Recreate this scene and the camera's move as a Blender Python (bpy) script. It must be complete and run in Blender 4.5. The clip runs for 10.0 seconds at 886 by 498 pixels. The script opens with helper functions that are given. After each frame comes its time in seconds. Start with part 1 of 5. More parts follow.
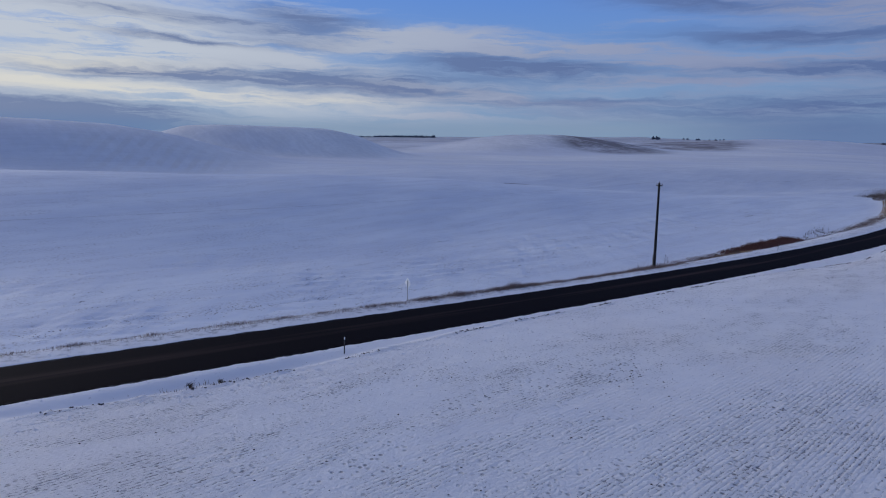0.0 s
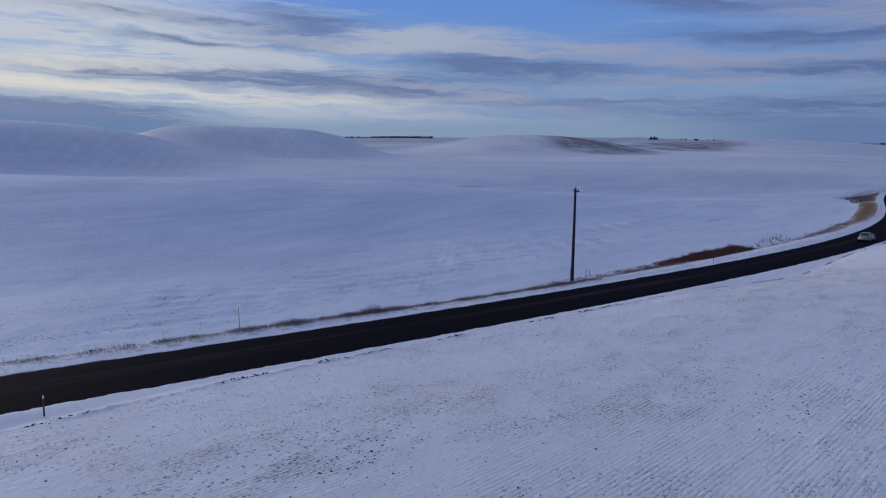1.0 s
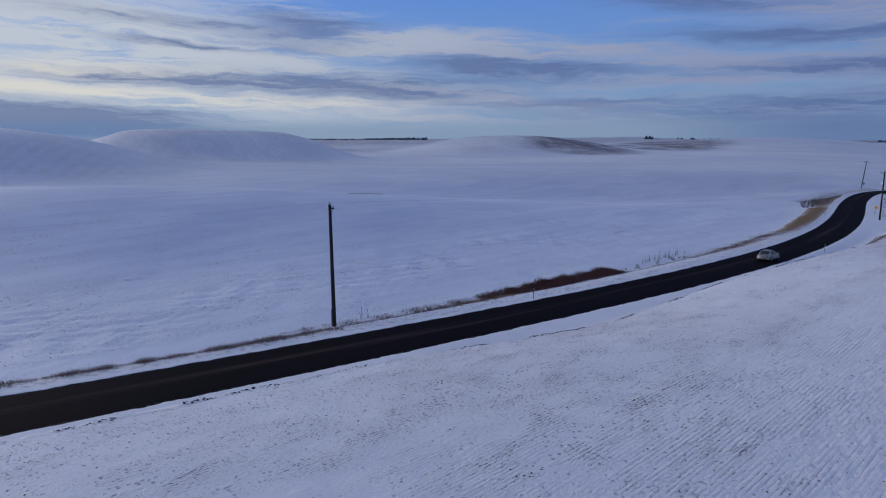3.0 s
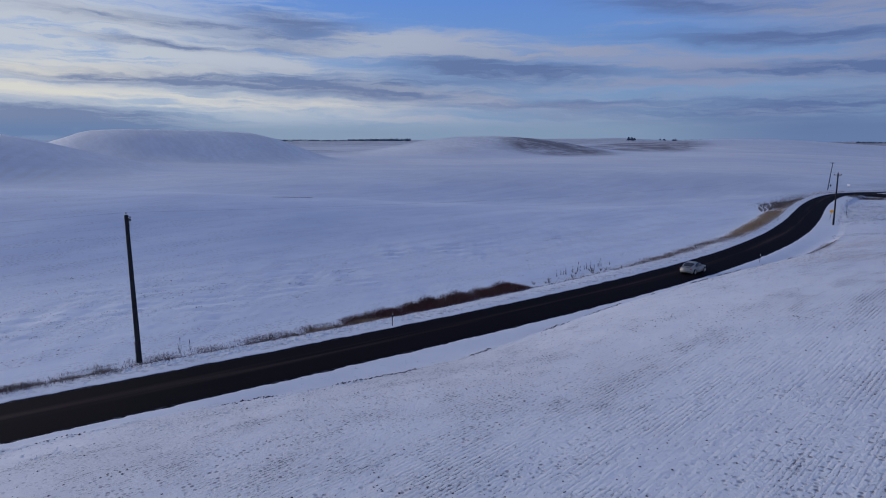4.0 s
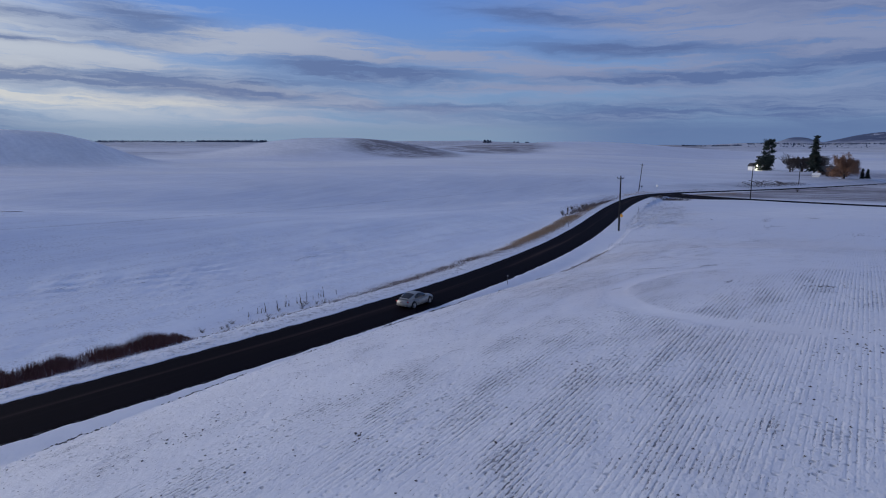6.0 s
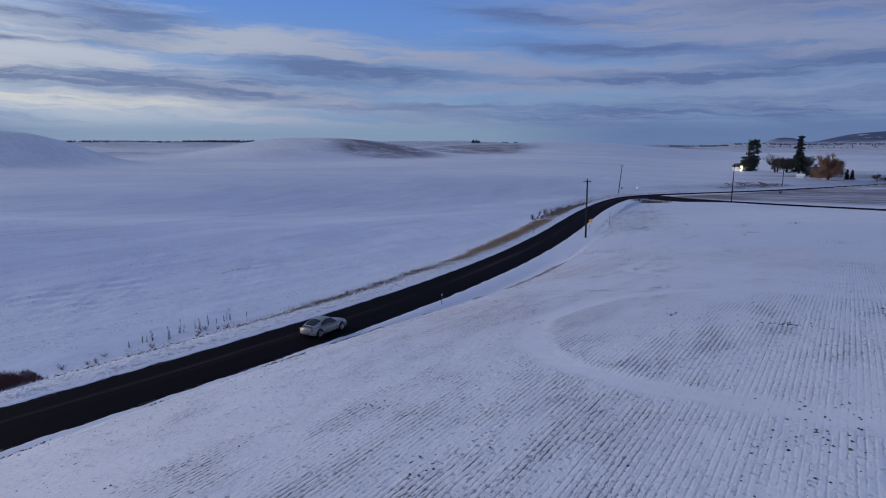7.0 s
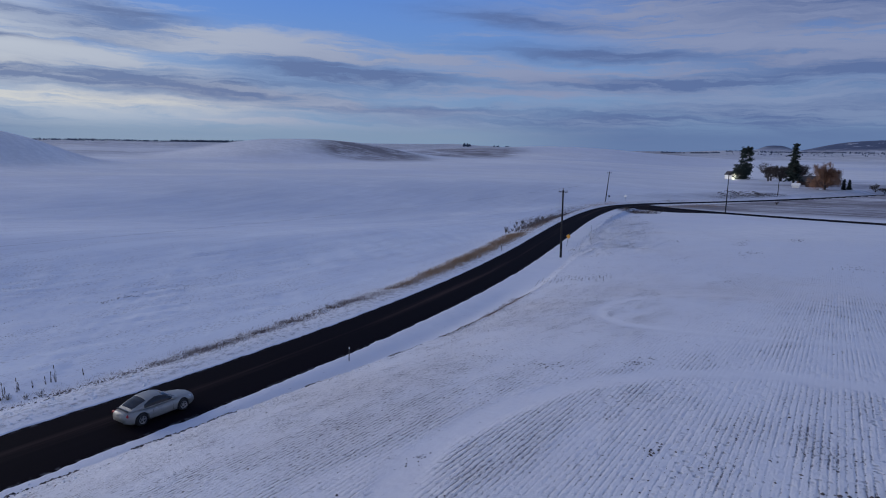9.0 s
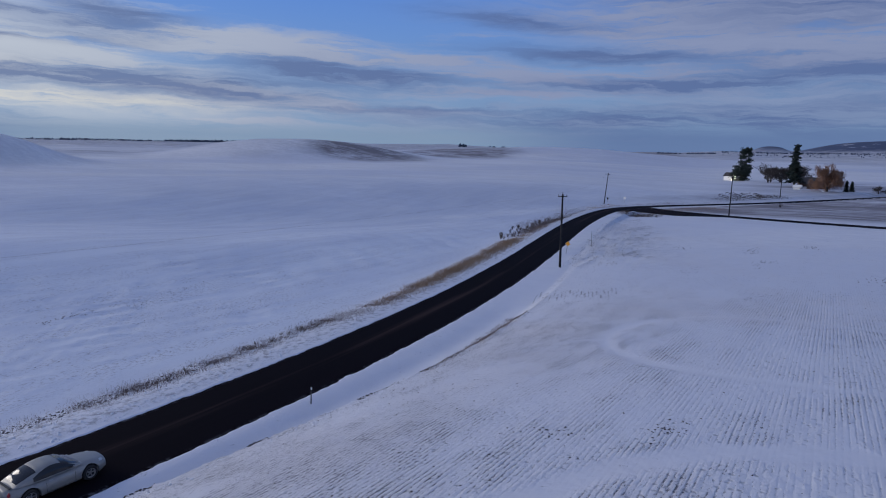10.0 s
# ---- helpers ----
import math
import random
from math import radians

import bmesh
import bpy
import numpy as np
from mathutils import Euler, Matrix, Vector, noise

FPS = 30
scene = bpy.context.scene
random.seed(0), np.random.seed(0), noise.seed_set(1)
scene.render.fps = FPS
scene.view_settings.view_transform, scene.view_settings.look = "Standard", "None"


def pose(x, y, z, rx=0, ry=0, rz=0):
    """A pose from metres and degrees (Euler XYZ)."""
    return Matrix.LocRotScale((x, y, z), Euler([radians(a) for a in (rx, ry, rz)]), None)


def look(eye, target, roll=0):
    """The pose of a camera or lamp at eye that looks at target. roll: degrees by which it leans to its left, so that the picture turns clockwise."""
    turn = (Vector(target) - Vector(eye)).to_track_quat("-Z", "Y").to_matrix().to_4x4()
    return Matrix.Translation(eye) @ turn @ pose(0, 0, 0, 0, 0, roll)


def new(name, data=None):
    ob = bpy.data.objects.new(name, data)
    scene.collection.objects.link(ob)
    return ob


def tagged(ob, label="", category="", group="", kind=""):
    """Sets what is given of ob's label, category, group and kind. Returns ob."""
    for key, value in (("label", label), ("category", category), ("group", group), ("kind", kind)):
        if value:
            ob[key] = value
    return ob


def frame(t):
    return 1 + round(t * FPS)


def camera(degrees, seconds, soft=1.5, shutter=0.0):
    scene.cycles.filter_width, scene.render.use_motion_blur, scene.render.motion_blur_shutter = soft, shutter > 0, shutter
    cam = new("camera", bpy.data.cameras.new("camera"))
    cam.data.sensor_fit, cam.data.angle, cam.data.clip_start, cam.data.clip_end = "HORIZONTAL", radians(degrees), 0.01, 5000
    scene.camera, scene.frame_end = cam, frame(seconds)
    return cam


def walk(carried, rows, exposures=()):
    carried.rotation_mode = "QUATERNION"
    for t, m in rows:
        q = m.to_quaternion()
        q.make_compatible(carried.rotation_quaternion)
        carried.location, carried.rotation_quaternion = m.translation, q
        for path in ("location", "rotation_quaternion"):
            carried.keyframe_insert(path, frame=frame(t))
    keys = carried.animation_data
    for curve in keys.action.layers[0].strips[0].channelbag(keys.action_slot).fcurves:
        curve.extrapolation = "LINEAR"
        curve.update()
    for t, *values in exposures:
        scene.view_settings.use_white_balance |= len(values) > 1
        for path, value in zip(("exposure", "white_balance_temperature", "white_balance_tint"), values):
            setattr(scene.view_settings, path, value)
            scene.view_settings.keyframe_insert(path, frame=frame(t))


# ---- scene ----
cam = camera(72.1, 10.0, 1.05)
PATH = [
    (0, (-4.563, -9.657, 14.928), (-4.794, -7.698, 14.593), 0.2),
    (0.5, (1.379, -4.77, 14.981), (1.148, -2.812, 14.647), 0.2),
    (1, (7.244, 0.21, 15.051), (7.01, 2.168, 14.718), 0.1),
    (1.5, (13.365, 5.32, 15.151), (13.127, 7.277, 14.82), -0.1),
    (2, (19.322, 10.444, 15.183), (19.079, 12.401, 14.852), -0.2),
    (2.5, (25.088, 15.714, 15.16), (24.845, 17.672, 14.831), -0.3),
    (2.7, (27.347, 17.849, 15.137), (27.103, 19.807, 14.808), -0.4),
    (4, (41.408, 31.895, 14.76), (41.208, 33.858, 14.435), -0.4),
    (4.5, (46.44, 36.925, 14.657), (46.362, 38.897, 14.332), -0.5),
    (5, (51.196, 41.419, 14.586), (51.283, 43.39, 14.262), -0.6),
    (5.5, (55.642, 45.388, 14.539), (55.818, 47.354, 14.215), -0.6),
    (5.7, (57.3, 46.883, 14.538), (57.501, 48.846, 14.215), -0.5),
    (6.8, (65.644, 54.882, 14.638), (65.899, 56.84, 14.319), -0.2),
    (7, (66.89, 56.358, 14.661), (67.148, 58.315, 14.34), -0.3),
    (7.5, (69.492, 59.938, 14.699), (69.759, 61.895, 14.381), -0.0),
    (8, (71.65, 63.556, 14.715), (71.923, 65.512, 14.402), 0.1),
    (8.5, (73.355, 67.081, 14.698), (73.634, 69.036, 14.387), 0.3),
    (9, (74.699, 70.602, 14.717), (74.985, 72.557, 14.406), 0.5),
    (9.5, (75.772, 74.1, 14.769), (76.063, 76.055, 14.459), 0.5),
    (10, (76.631, 77.597, 14.824), (76.93, 79.55, 14.514), 0.6),
]
walk(cam, [(t, look(eye, target, roll)) for t, eye, target, roll in PATH])

# ---- sky and light ----
SUN_HEADING, SUN_HEIGHT = -62.0, 15.0     # degrees right of +y, degrees above the horizon


class Nodes:
    """Short hand for node trees."""

    def __init__(self, tree):
        self.tree = tree
        tree.nodes.clear()

    def add(self, kind, inputs=None, **props):
        n = self.tree.nodes.new(kind)
        for k, v in props.items():
            setattr(n, k, v)
        for k, v in (inputs or {}).items():
            if isinstance(v, bpy.types.NodeSocket):
                self.tree.links.new(v, n.inputs[k])
            else:
                n.inputs[k].default_value = v
        return n

    def math(self, op, a, b=0.0, c=0.0, clamp=False):
        return self.add("ShaderNodeMath", {0: a, 1: b, 2: c}, operation=op, use_clamp=clamp).outputs[0]

    def mix(self, fac, a, b, blend="MIX"):
        n = self.add("ShaderNodeMix", {0: fac, 6: a, 7: b}, data_type="RGBA", blend_type=blend)
        return n.outputs[2]

    def ramp(self, x, lo, hi, smooth=True):
        return self.add("ShaderNodeMapRange", {0: x, 1: lo, 2: hi, 3: 0.0, 4: 1.0},
                        interpolation_type="SMOOTHSTEP" if smooth else "LINEAR").outputs[0]

    def noise(self, vec, scale, detail=4.0, rough=0.55, distort=0.0):
        return self.add("ShaderNodeTexNoise", {"Vector": vec, "Scale": scale, "Detail": detail, "Roughness": rough, "Distortion": distort}).outputs[0]

    def xyz(self, x, y, z=0.0):
        return self.add("ShaderNodeCombineXYZ", {0: x, 1: y, 2: z}).outputs[0]


def rgb(r, g, b):
    return (r, g, b, 1.0)


def make_world():
    world = bpy.data.worlds.new("sky")
    scene.world = world
    world.use_nodes = True
    k = Nodes(world.node_tree)
    d = k.add("ShaderNodeTexCoord").outputs["Generated"]
    x, y, z = k.add("ShaderNodeSeparateXYZ", {0: d}).outputs
    flat = k.math("SQRT", k.math("ADD", k.math("MULTIPLY", x, x), k.math("MULTIPLY", y, y)))
    az = k.math("MULTIPLY", k.math("ARCTAN2", x, y), 57.2958)
    el = k.math("MULTIPLY", k.math("ARCTAN2", z, flat), 57.2958)
    sky = k.add("ShaderNodeTexSky", sky_type="NISHITA", sun_disc=False, sun_elevation=radians(SUN_HEIGHT),
                sun_rotation=radians(SUN_HEADING), altitude=700.0).outputs[0]
    clear = k.mix(1.0, sky, rgb(0.085, 0.088, 0.088), "MULTIPLY")
    # colour of the clear air, paler towards the horizon
    air = k.mix(k.ramp(el, 2.0, 16.0), rgb(0.20, 0.35, 0.63), rgb(0.095, 0.26, 0.77))
    air = k.mix(0.2, air, clear)
    # flattened cloud coordinates, gently warped
    q = k.xyz(k.math("MULTIPLY", az, 0.05), k.math("MULTIPLY", el, 0.22))
    warp = k.math("MULTIPLY", k.math("SUBTRACT", k.noise(q, 1.3, 3.0), 0.5), 1.6)
    warp2 = k.math("MULTIPLY", k.math("SUBTRACT", k.noise(k.xyz(k.math("MULTIPLY", az, 0.14), k.math("MULTIPLY", el, 0.6), 7.0), 1.6, 5.0, 0.6), 0.5), 1.3)
    elw = k.math("ADD", k.math("ADD", el, warp), warp2)
    tilt = k.math("ADD", elw, k.math("MULTIPLY", az, 0.035))
    veil = k.noise(k.xyz(k.math("MULTIPLY", az, 0.035), k.math("MULTIPLY", tilt, 0.30), 3.0), 1.5, 6.0, 0.55)
    fine = k.noise(k.xyz(k.math("MULTIPLY", az, 0.07), k.math("MULTIPLY", tilt, 0.85), 11.0), 1.4, 8.0, 0.60)
    wisp = k.noise(k.xyz(k.math("MULTIPLY", az, 0.13), k.math("MULTIPLY", tilt, 2.4), 5.0), 1.2, 7.0, 0.6)
    fine = k.math("ADD", k.math("MULTIPLY", fine, 0.65), k.math("MULTIPLY", wisp, 0.35))

    def blob(a, e, wa, we, slope=0.0, amount=1.0):
        """A soft streak about heading a and height e, wa by we degrees, rising by slope."""
        p = k.math("DIVIDE", k.math("SUBTRACT", az, a), wa)
        h = k.math("SUBTRACT", elw, e)
        h = k.math("SUBTRACT", h, k.math("MULTIPLY", k.math("SUBTRACT", az, a), slope))
        r = k.math("DIVIDE", h, we)
        r2 = k.math("ADD", k.math("MULTIPLY", p, p), k.math("MULTIPLY", r, r))
        return k.math("MULTIPLY", k.math("POWER", 2.71828, k.math("MULTIPLY", r2, -1.0)), amount)

    def total(blobs):
        s = blobs[0]
        for b in blobs[1:]:
            s = k.math("ADD", s, b)
        return s

    left = k.ramp(az, 20.0, -36.0)
    lit = k.mix(left, rgb(0.275, 0.325, 0.50), rgb(0.56, 0.61, 0.69))
    cream = total([blob(-38, 6.5, 9, 0.55, -0.02), blob(-33, 4.45, 11, 0.7, -0.05), blob(-45, 4.9, 6, 0.7), blob(-18, 3.9, 9, 0.4, -0.03, 0.6)])
    lit = k.mix(k.math("MINIMUM", k.math("MULTIPLY", cream, k.ramp(fine, 0.34, 0.56)), 1.0), lit, rgb(0.74, 0.73, 0.68))
    pale = total([cream, blob(-38, 9.5, 12, 2.4, -0.10, 0.8), blob(-24, 7.2, 14, 0.8, -0.05), blob(-8, 9.2, 9, 0.8, -0.05), blob(-9, 8.3, 12, 0.5, -0.02, 0.7), blob(-6, 4.5, 12, 0.6, -0.04),
                  blob(-9, 2.7, 5, 0.22, -0.02), blob(6, 8.3, 10, 0.4, -0.04, 0.8), blob(10, 5.3, 14, 0.45, 0, 0.8), blob(26, 11.4, 12, 1.5, -0.06, 0.9), blob(38, 9.0, 14, 3.0, 0, 0.9), blob(36, 13.5, 10, 1.6, -0.05, 0.7), blob(20, 6.8, 12, 0.5)])
    pale = k.math("MULTIPLY", pale, k.math("ADD", 0.25, k.math("MULTIPLY", k.ramp(fine, 0.36, 0.58), 0.95)))
    clear_top = total([blob(-4.0, 14.0, 18.0, 4.2), blob(14.0, 15.5, 13.0, 3.4)])
    veiled = k.ramp(k.math("ADD", k.math("ADD", veil, k.math("MULTIPLY", k.math("SUBTRACT", fine, 0.5), 0.8)),
                           k.math("SUBTRACT", k.math("MULTIPLY", left, 0.14), k.math("MULTIPLY", clear_top, 0.40))), 0.42, 0.66)
    cover = k.math("MINIMUM", k.math("ADD", k.math("MULTIPLY", veiled, 0.55), pale), 1.0)
    col = k.mix(k.math("MULTIPLY", cover, 0.94), air, lit)
    dark = total([blob(-28, 10.3, 11, 0.5, -0.04), blob(-18.5, 10.9, 5, 0.65, -0.10), blob(-29, 8.5, 5.5, 0.28, -0.06), blob(-20.5, 9.1, 5.5, 0.65, -0.04, 0.7),
                  blob(-14, 5.5, 11, 1.0, -0.03, 1.3), blob(-30, 5.85, 9, 0.5, -0.02, 1.2), blob(0, 6.95, 9, 0.95, -0.06, 1.35), blob(-35, 2.4, 8, 0.9, -0.03, 1.0), blob(5, 3.9, 10, 0.35, 0, 0.5),
                  blob(23, 8.6, 10, 0.7, -0.05), blob(25, 6.0, 10, 0.55), blob(-43, 2.5, 14, 1.2, -0.05, 1.4), blob(43, 12.0, 14, 2.2), blob(34, 3.0, 28, 1.5),
                  blob(15, 11.6, 8, 0.7, -0.10, 0.8), blob(44, 6.5, 12, 1.4), blob(30, 13.5, 9, 0.8, 0, 0.7)])
    dark = k.math("MULTIPLY", dark, k.math("ADD", 0.45, k.math("MULTIPLY", k.ramp(fine, 0.62, 0.40), 0.75)))
    shade = k.mix(left, rgb(0.105, 0.16, 0.345), rgb(0.155, 0.215, 0.39))
    col = k.mix(k.math("MULTIPLY", k.math("MINIMUM", dark, 1.0), 0.88), col, shade)
    low = k.math("MULTIPLY", k.ramp(el, 3.0, 1.4), 0.8)
    haze = k.mix(k.ramp(az, 8.0, 26.0), k.mix(k.ramp(az, -20.0, -36.0), rgb(0.225, 0.325, 0.475), rgb(0.135, 0.23, 0.43)), rgb(0.115, 0.185, 0.375))
    col = k.mix(low, col, haze)
    # even cloud overhead
    col = k.mix(k.ramp(el, 18.0, 40.0), col, k.mix(k.ramp(veil, 0.35, 0.7), rgb(0.12, 0.18, 0.39), rgb(0.235, 0.285, 0.455)))
    out = k.add("ShaderNodeBackground", {"Color": col, "Strength": 0.925})
    k.add("ShaderNodeOutputWorld", {0: out.outputs[0]})


make_world()
sun = new("sun", bpy.data.lights.new("sun", "SUN"))
sun.data.energy, sun.data.angle, sun.data.color = 1.44, radians(28), (1.0, 0.93, 0.87)
a, e = radians(SUN_HEADING), radians(SUN_HEIGHT)
sun.matrix_world = look((0, 0, 60), (-math.sin(a) * math.cos(e), -math.cos(a) * math.cos(e), 60 - math.sin(e)))

# ---- the lie of the land ----
# u runs along the road, v across it to its left; d is the distance from the road's middle.
AU, AV = (0.66, 0.7513), (-0.7513, 0.66)
WIDTH = 5.98


def spline(points):
    """A smooth curve (natural cubic) through a few (u, value) points, straight beyond them."""
    k = np.array([p[0] for p in points], float)
    f = np.array([p[1] for p in points], float)
    n, h = len(k), np.diff(k)
    m = np.eye(n)
    r = np.zeros(n)
    for i in range(1, n - 1):
        m[i, i - 1:i + 2] = h[i - 1], 2 * (h[i - 1] + h[i]), h[i]
        r[i] = 6 * ((f[i + 1] - f[i]) / h[i] - (f[i] - f[i - 1]) / h[i - 1])
    c = np.linalg.solve(m, r)

    def at(u):
        u = np.asarray(u, float)
        w = np.clip(u, k[0], k[-1])
        i = np.clip(np.searchsorted(k, w) - 1, 0, n - 2)
        a, b, s = k[i + 1] - w, w - k[i], h[i]
        y = c[i] * a ** 3 / (6 * s) + c[i + 1] * b ** 3 / (6 * s) + (f[i] / s - c[i] * s / 6) * a + (f[i + 1] / s - c[i + 1] * s / 6) * b
        g0 = (f[1] - f[0]) / h[0] - h[0] * (2 * c[0] + c[1]) / 6
        g1 = (f[-1] - f[-2]) / h[-1] + h[-1] * (c[-2] + 2 * c[-1]) / 6
        return y + np.where(u < k[0], (u - k[0]) * g0, 0) + np.where(u > k[-1], (u - k[-1]) * g1, 0)
    return at


road_v = spline([(-80, 38.6), (-10, 33.1), (30, 29.9), (70, 26.03), (110, 22.6), (130, 22.5), (150, 23.95), (190, 30.95), (230, 40.3),
                 (270, 48.0), (290, 50.3), (302, 50.0), (317, 45.2), (330, 37.6), (350, 23.5), (392, -1.7), (440, -26.5), (520, -66)])
road_z = spline([(-80, 5.2), (-10, 3.31), (30, 1.63), (50, 0.99), (70, 0.57), (110, 0.25), (150, -0.02), (190, -0.4), (230, -0.84),
                 (270, -1.35), (310, -1.9), (350, -2.1), (440, -2.2), (520, -2.2)])
# the side road: u as a curve over v
apron_u = spline([(16, 295.0), (25, 292.5), (30, 290.5), (34, 291.5), (39, 294), (43, 295), (46, 290), (48, 286)])
side_u = spline([(-300, 262), (-60, 285), (-18, 291), (2.5, 294.1), (24.5, 299.7), (38.8, 306.5), (44, 311)])


# how far from the road's middle the ploughed field begins
field_edge = spline([(-80, 4.7), (-8, 5.1), (0, 5.7), (8, 5.4), (16, 4.6), (32, 4.2), (52, 4.4), (62, 5.0), (68, 6.0), (76, 7.2), (84, 6.8), (92, 5.8),
                     (100, 5.1), (110, 5.0), (118, 5.2), (126, 5.8), (136, 6.9), (146, 7.7), (157, 8.0), (175, 7.8), (300, 7.5)])

# the swell on the left: how far off its crest runs, how high it is and how deep the dip behind it
crest_d = spline([(-200, 150), (20, 113), (102, 93), (148, 73), (170, 50), (230, 28)])
crest_h = spline([(-200, 13.0), (-60, 11.5), (20, 9.6), (70, 8.6), (102, 6.9), (130, 4.5), (148, 3.1), (170, 1.7), (230, 0.4)])
crest_drop = spline([(-200, 9), (20, 9), (102, 7), (148, 2), (170, 0.5), (230, 0.0)])


def smooth(x, lo, hi):
    t = np.clip((x - lo) / (hi - lo), 0, 1)
    return t * t * (3 - 2 * t)


def hill(x, y, cx, cy, wx, wy, turn=0.0, power=1.0):
    a = radians(turn)
    p, q = (x - cx) * math.cos(a) + (y - cy) * math.sin(a), -(x - cx) * math.sin(a) + (y - cy) * math.cos(a)
    return np.exp(-((p / wx) ** 2 + (q / wy) ** 2) ** power)


def waves(x, y, size, seed):
    """Soft uneven relief: a few crossed sines about size metres long, in -1 to 1."""
    g = np.random.RandomState(seed)
    s = 0
    for i in range(6):
        a, f, o = g.uniform(0, 6.28), g.uniform(0.7, 1.6) / size, g.uniform(0, 6.28)
        s = s + np.sin(6.28 * f * (x * math.cos(a) + y * math.sin(a)) + o)
    return s / 4


def lattice(x, y, seed):
    """Smooth random relief in 0 to 1, one bump a unit."""
    i, j = np.floor(x).astype(np.int64), np.floor(y).astype(np.int64)
    fx, fy = x - i, y - j
    fx, fy = fx * fx * (3 - 2 * fx), fy * fy * (3 - 2 * fy)

    def value(a, b):
        h = (a * 374761393 + b * 668265263 + seed * 974634777) & 0xFFFFFFFF
        h = ((h ^ (h >> 13)) * 1274126177) & 0xFFFFFFFF
        return ((h ^ (h >> 16)) & 0xFFFF) / 65535.0
    return (value(i, j) * (1 - fx) + value(i + 1, j) * fx) * (1 - fy) + (value(i, j + 1) * (1 - fx) + value(i + 1, j + 1) * fx) * fy


ROW = 0.213     # spacing of the drilled rows
# where a tractor turned: loops (middle u, middle v, radius, flattening of the far side), open towards -v
LOOPS = ((119.0, -9.2, 10.5, 0.80), (151.0, -4.0, 10.0, 1.0))


def turning_track(u, v):
    """Distance from the middle of the nearest snow-filled wheel track."""
    d = [np.abs(np.hypot(np.where(u > a, (u - a) * f, u - a), np.maximum(v - b, 0)) - r) for a, b, r, f in LOOPS]
    return np.minimum(d[0], d[1])


def furrows(x, y):
    """The lumpy crust of the drilled field, partly drifted over."""
    u, v = x * AU[0] + y * AU[1], x * AV[0] + y * AV[1]
    off = road_v(np.clip(u, -200, 520)) - v - field_edge(np.clip(u, -80, 300))
    near = smooth(off, -0.1, 0.6) * smooth(off, 44, 36) * smooth(u, -20, -8) * smooth(u, 188, 172)
    drift = 0.55 * lattice(u * 0.11, v * 0.2, 4) + 0.45 * lattice(u * 0.35, v * 0.6, 5)
    bare = 0.35 + 0.65 * smooth(drift, 0.40, 0.60)
    ring = turning_track(u, v) + 0.8 * (lattice(u * 0.7, v * 0.7, 6) - 0.5)
    bare = bare * smooth(ring, 0.5, 1.15)
    crumbs = lattice(u * 3.6, v * 5.0, 8)
    fines = lattice(u * 3.6 + 9.3, v * 9.5, 12)
    loose = smooth(lattice(u * 2.9 + 4.1, v * 6.5, 15), 0.62, 0.82)
    h = bare * (0.022 * (fines - 0.5) - 0.016 * loose + 0.014 * (crumbs - 0.5)) + 0.006 * (lattice(u * 0.8, v * 1.1, 9) - 0.5)
    # the snow-filled tracks lie a little sunken
    return near * (h - 0.012 * smooth(ring, 1.1, 0.4))


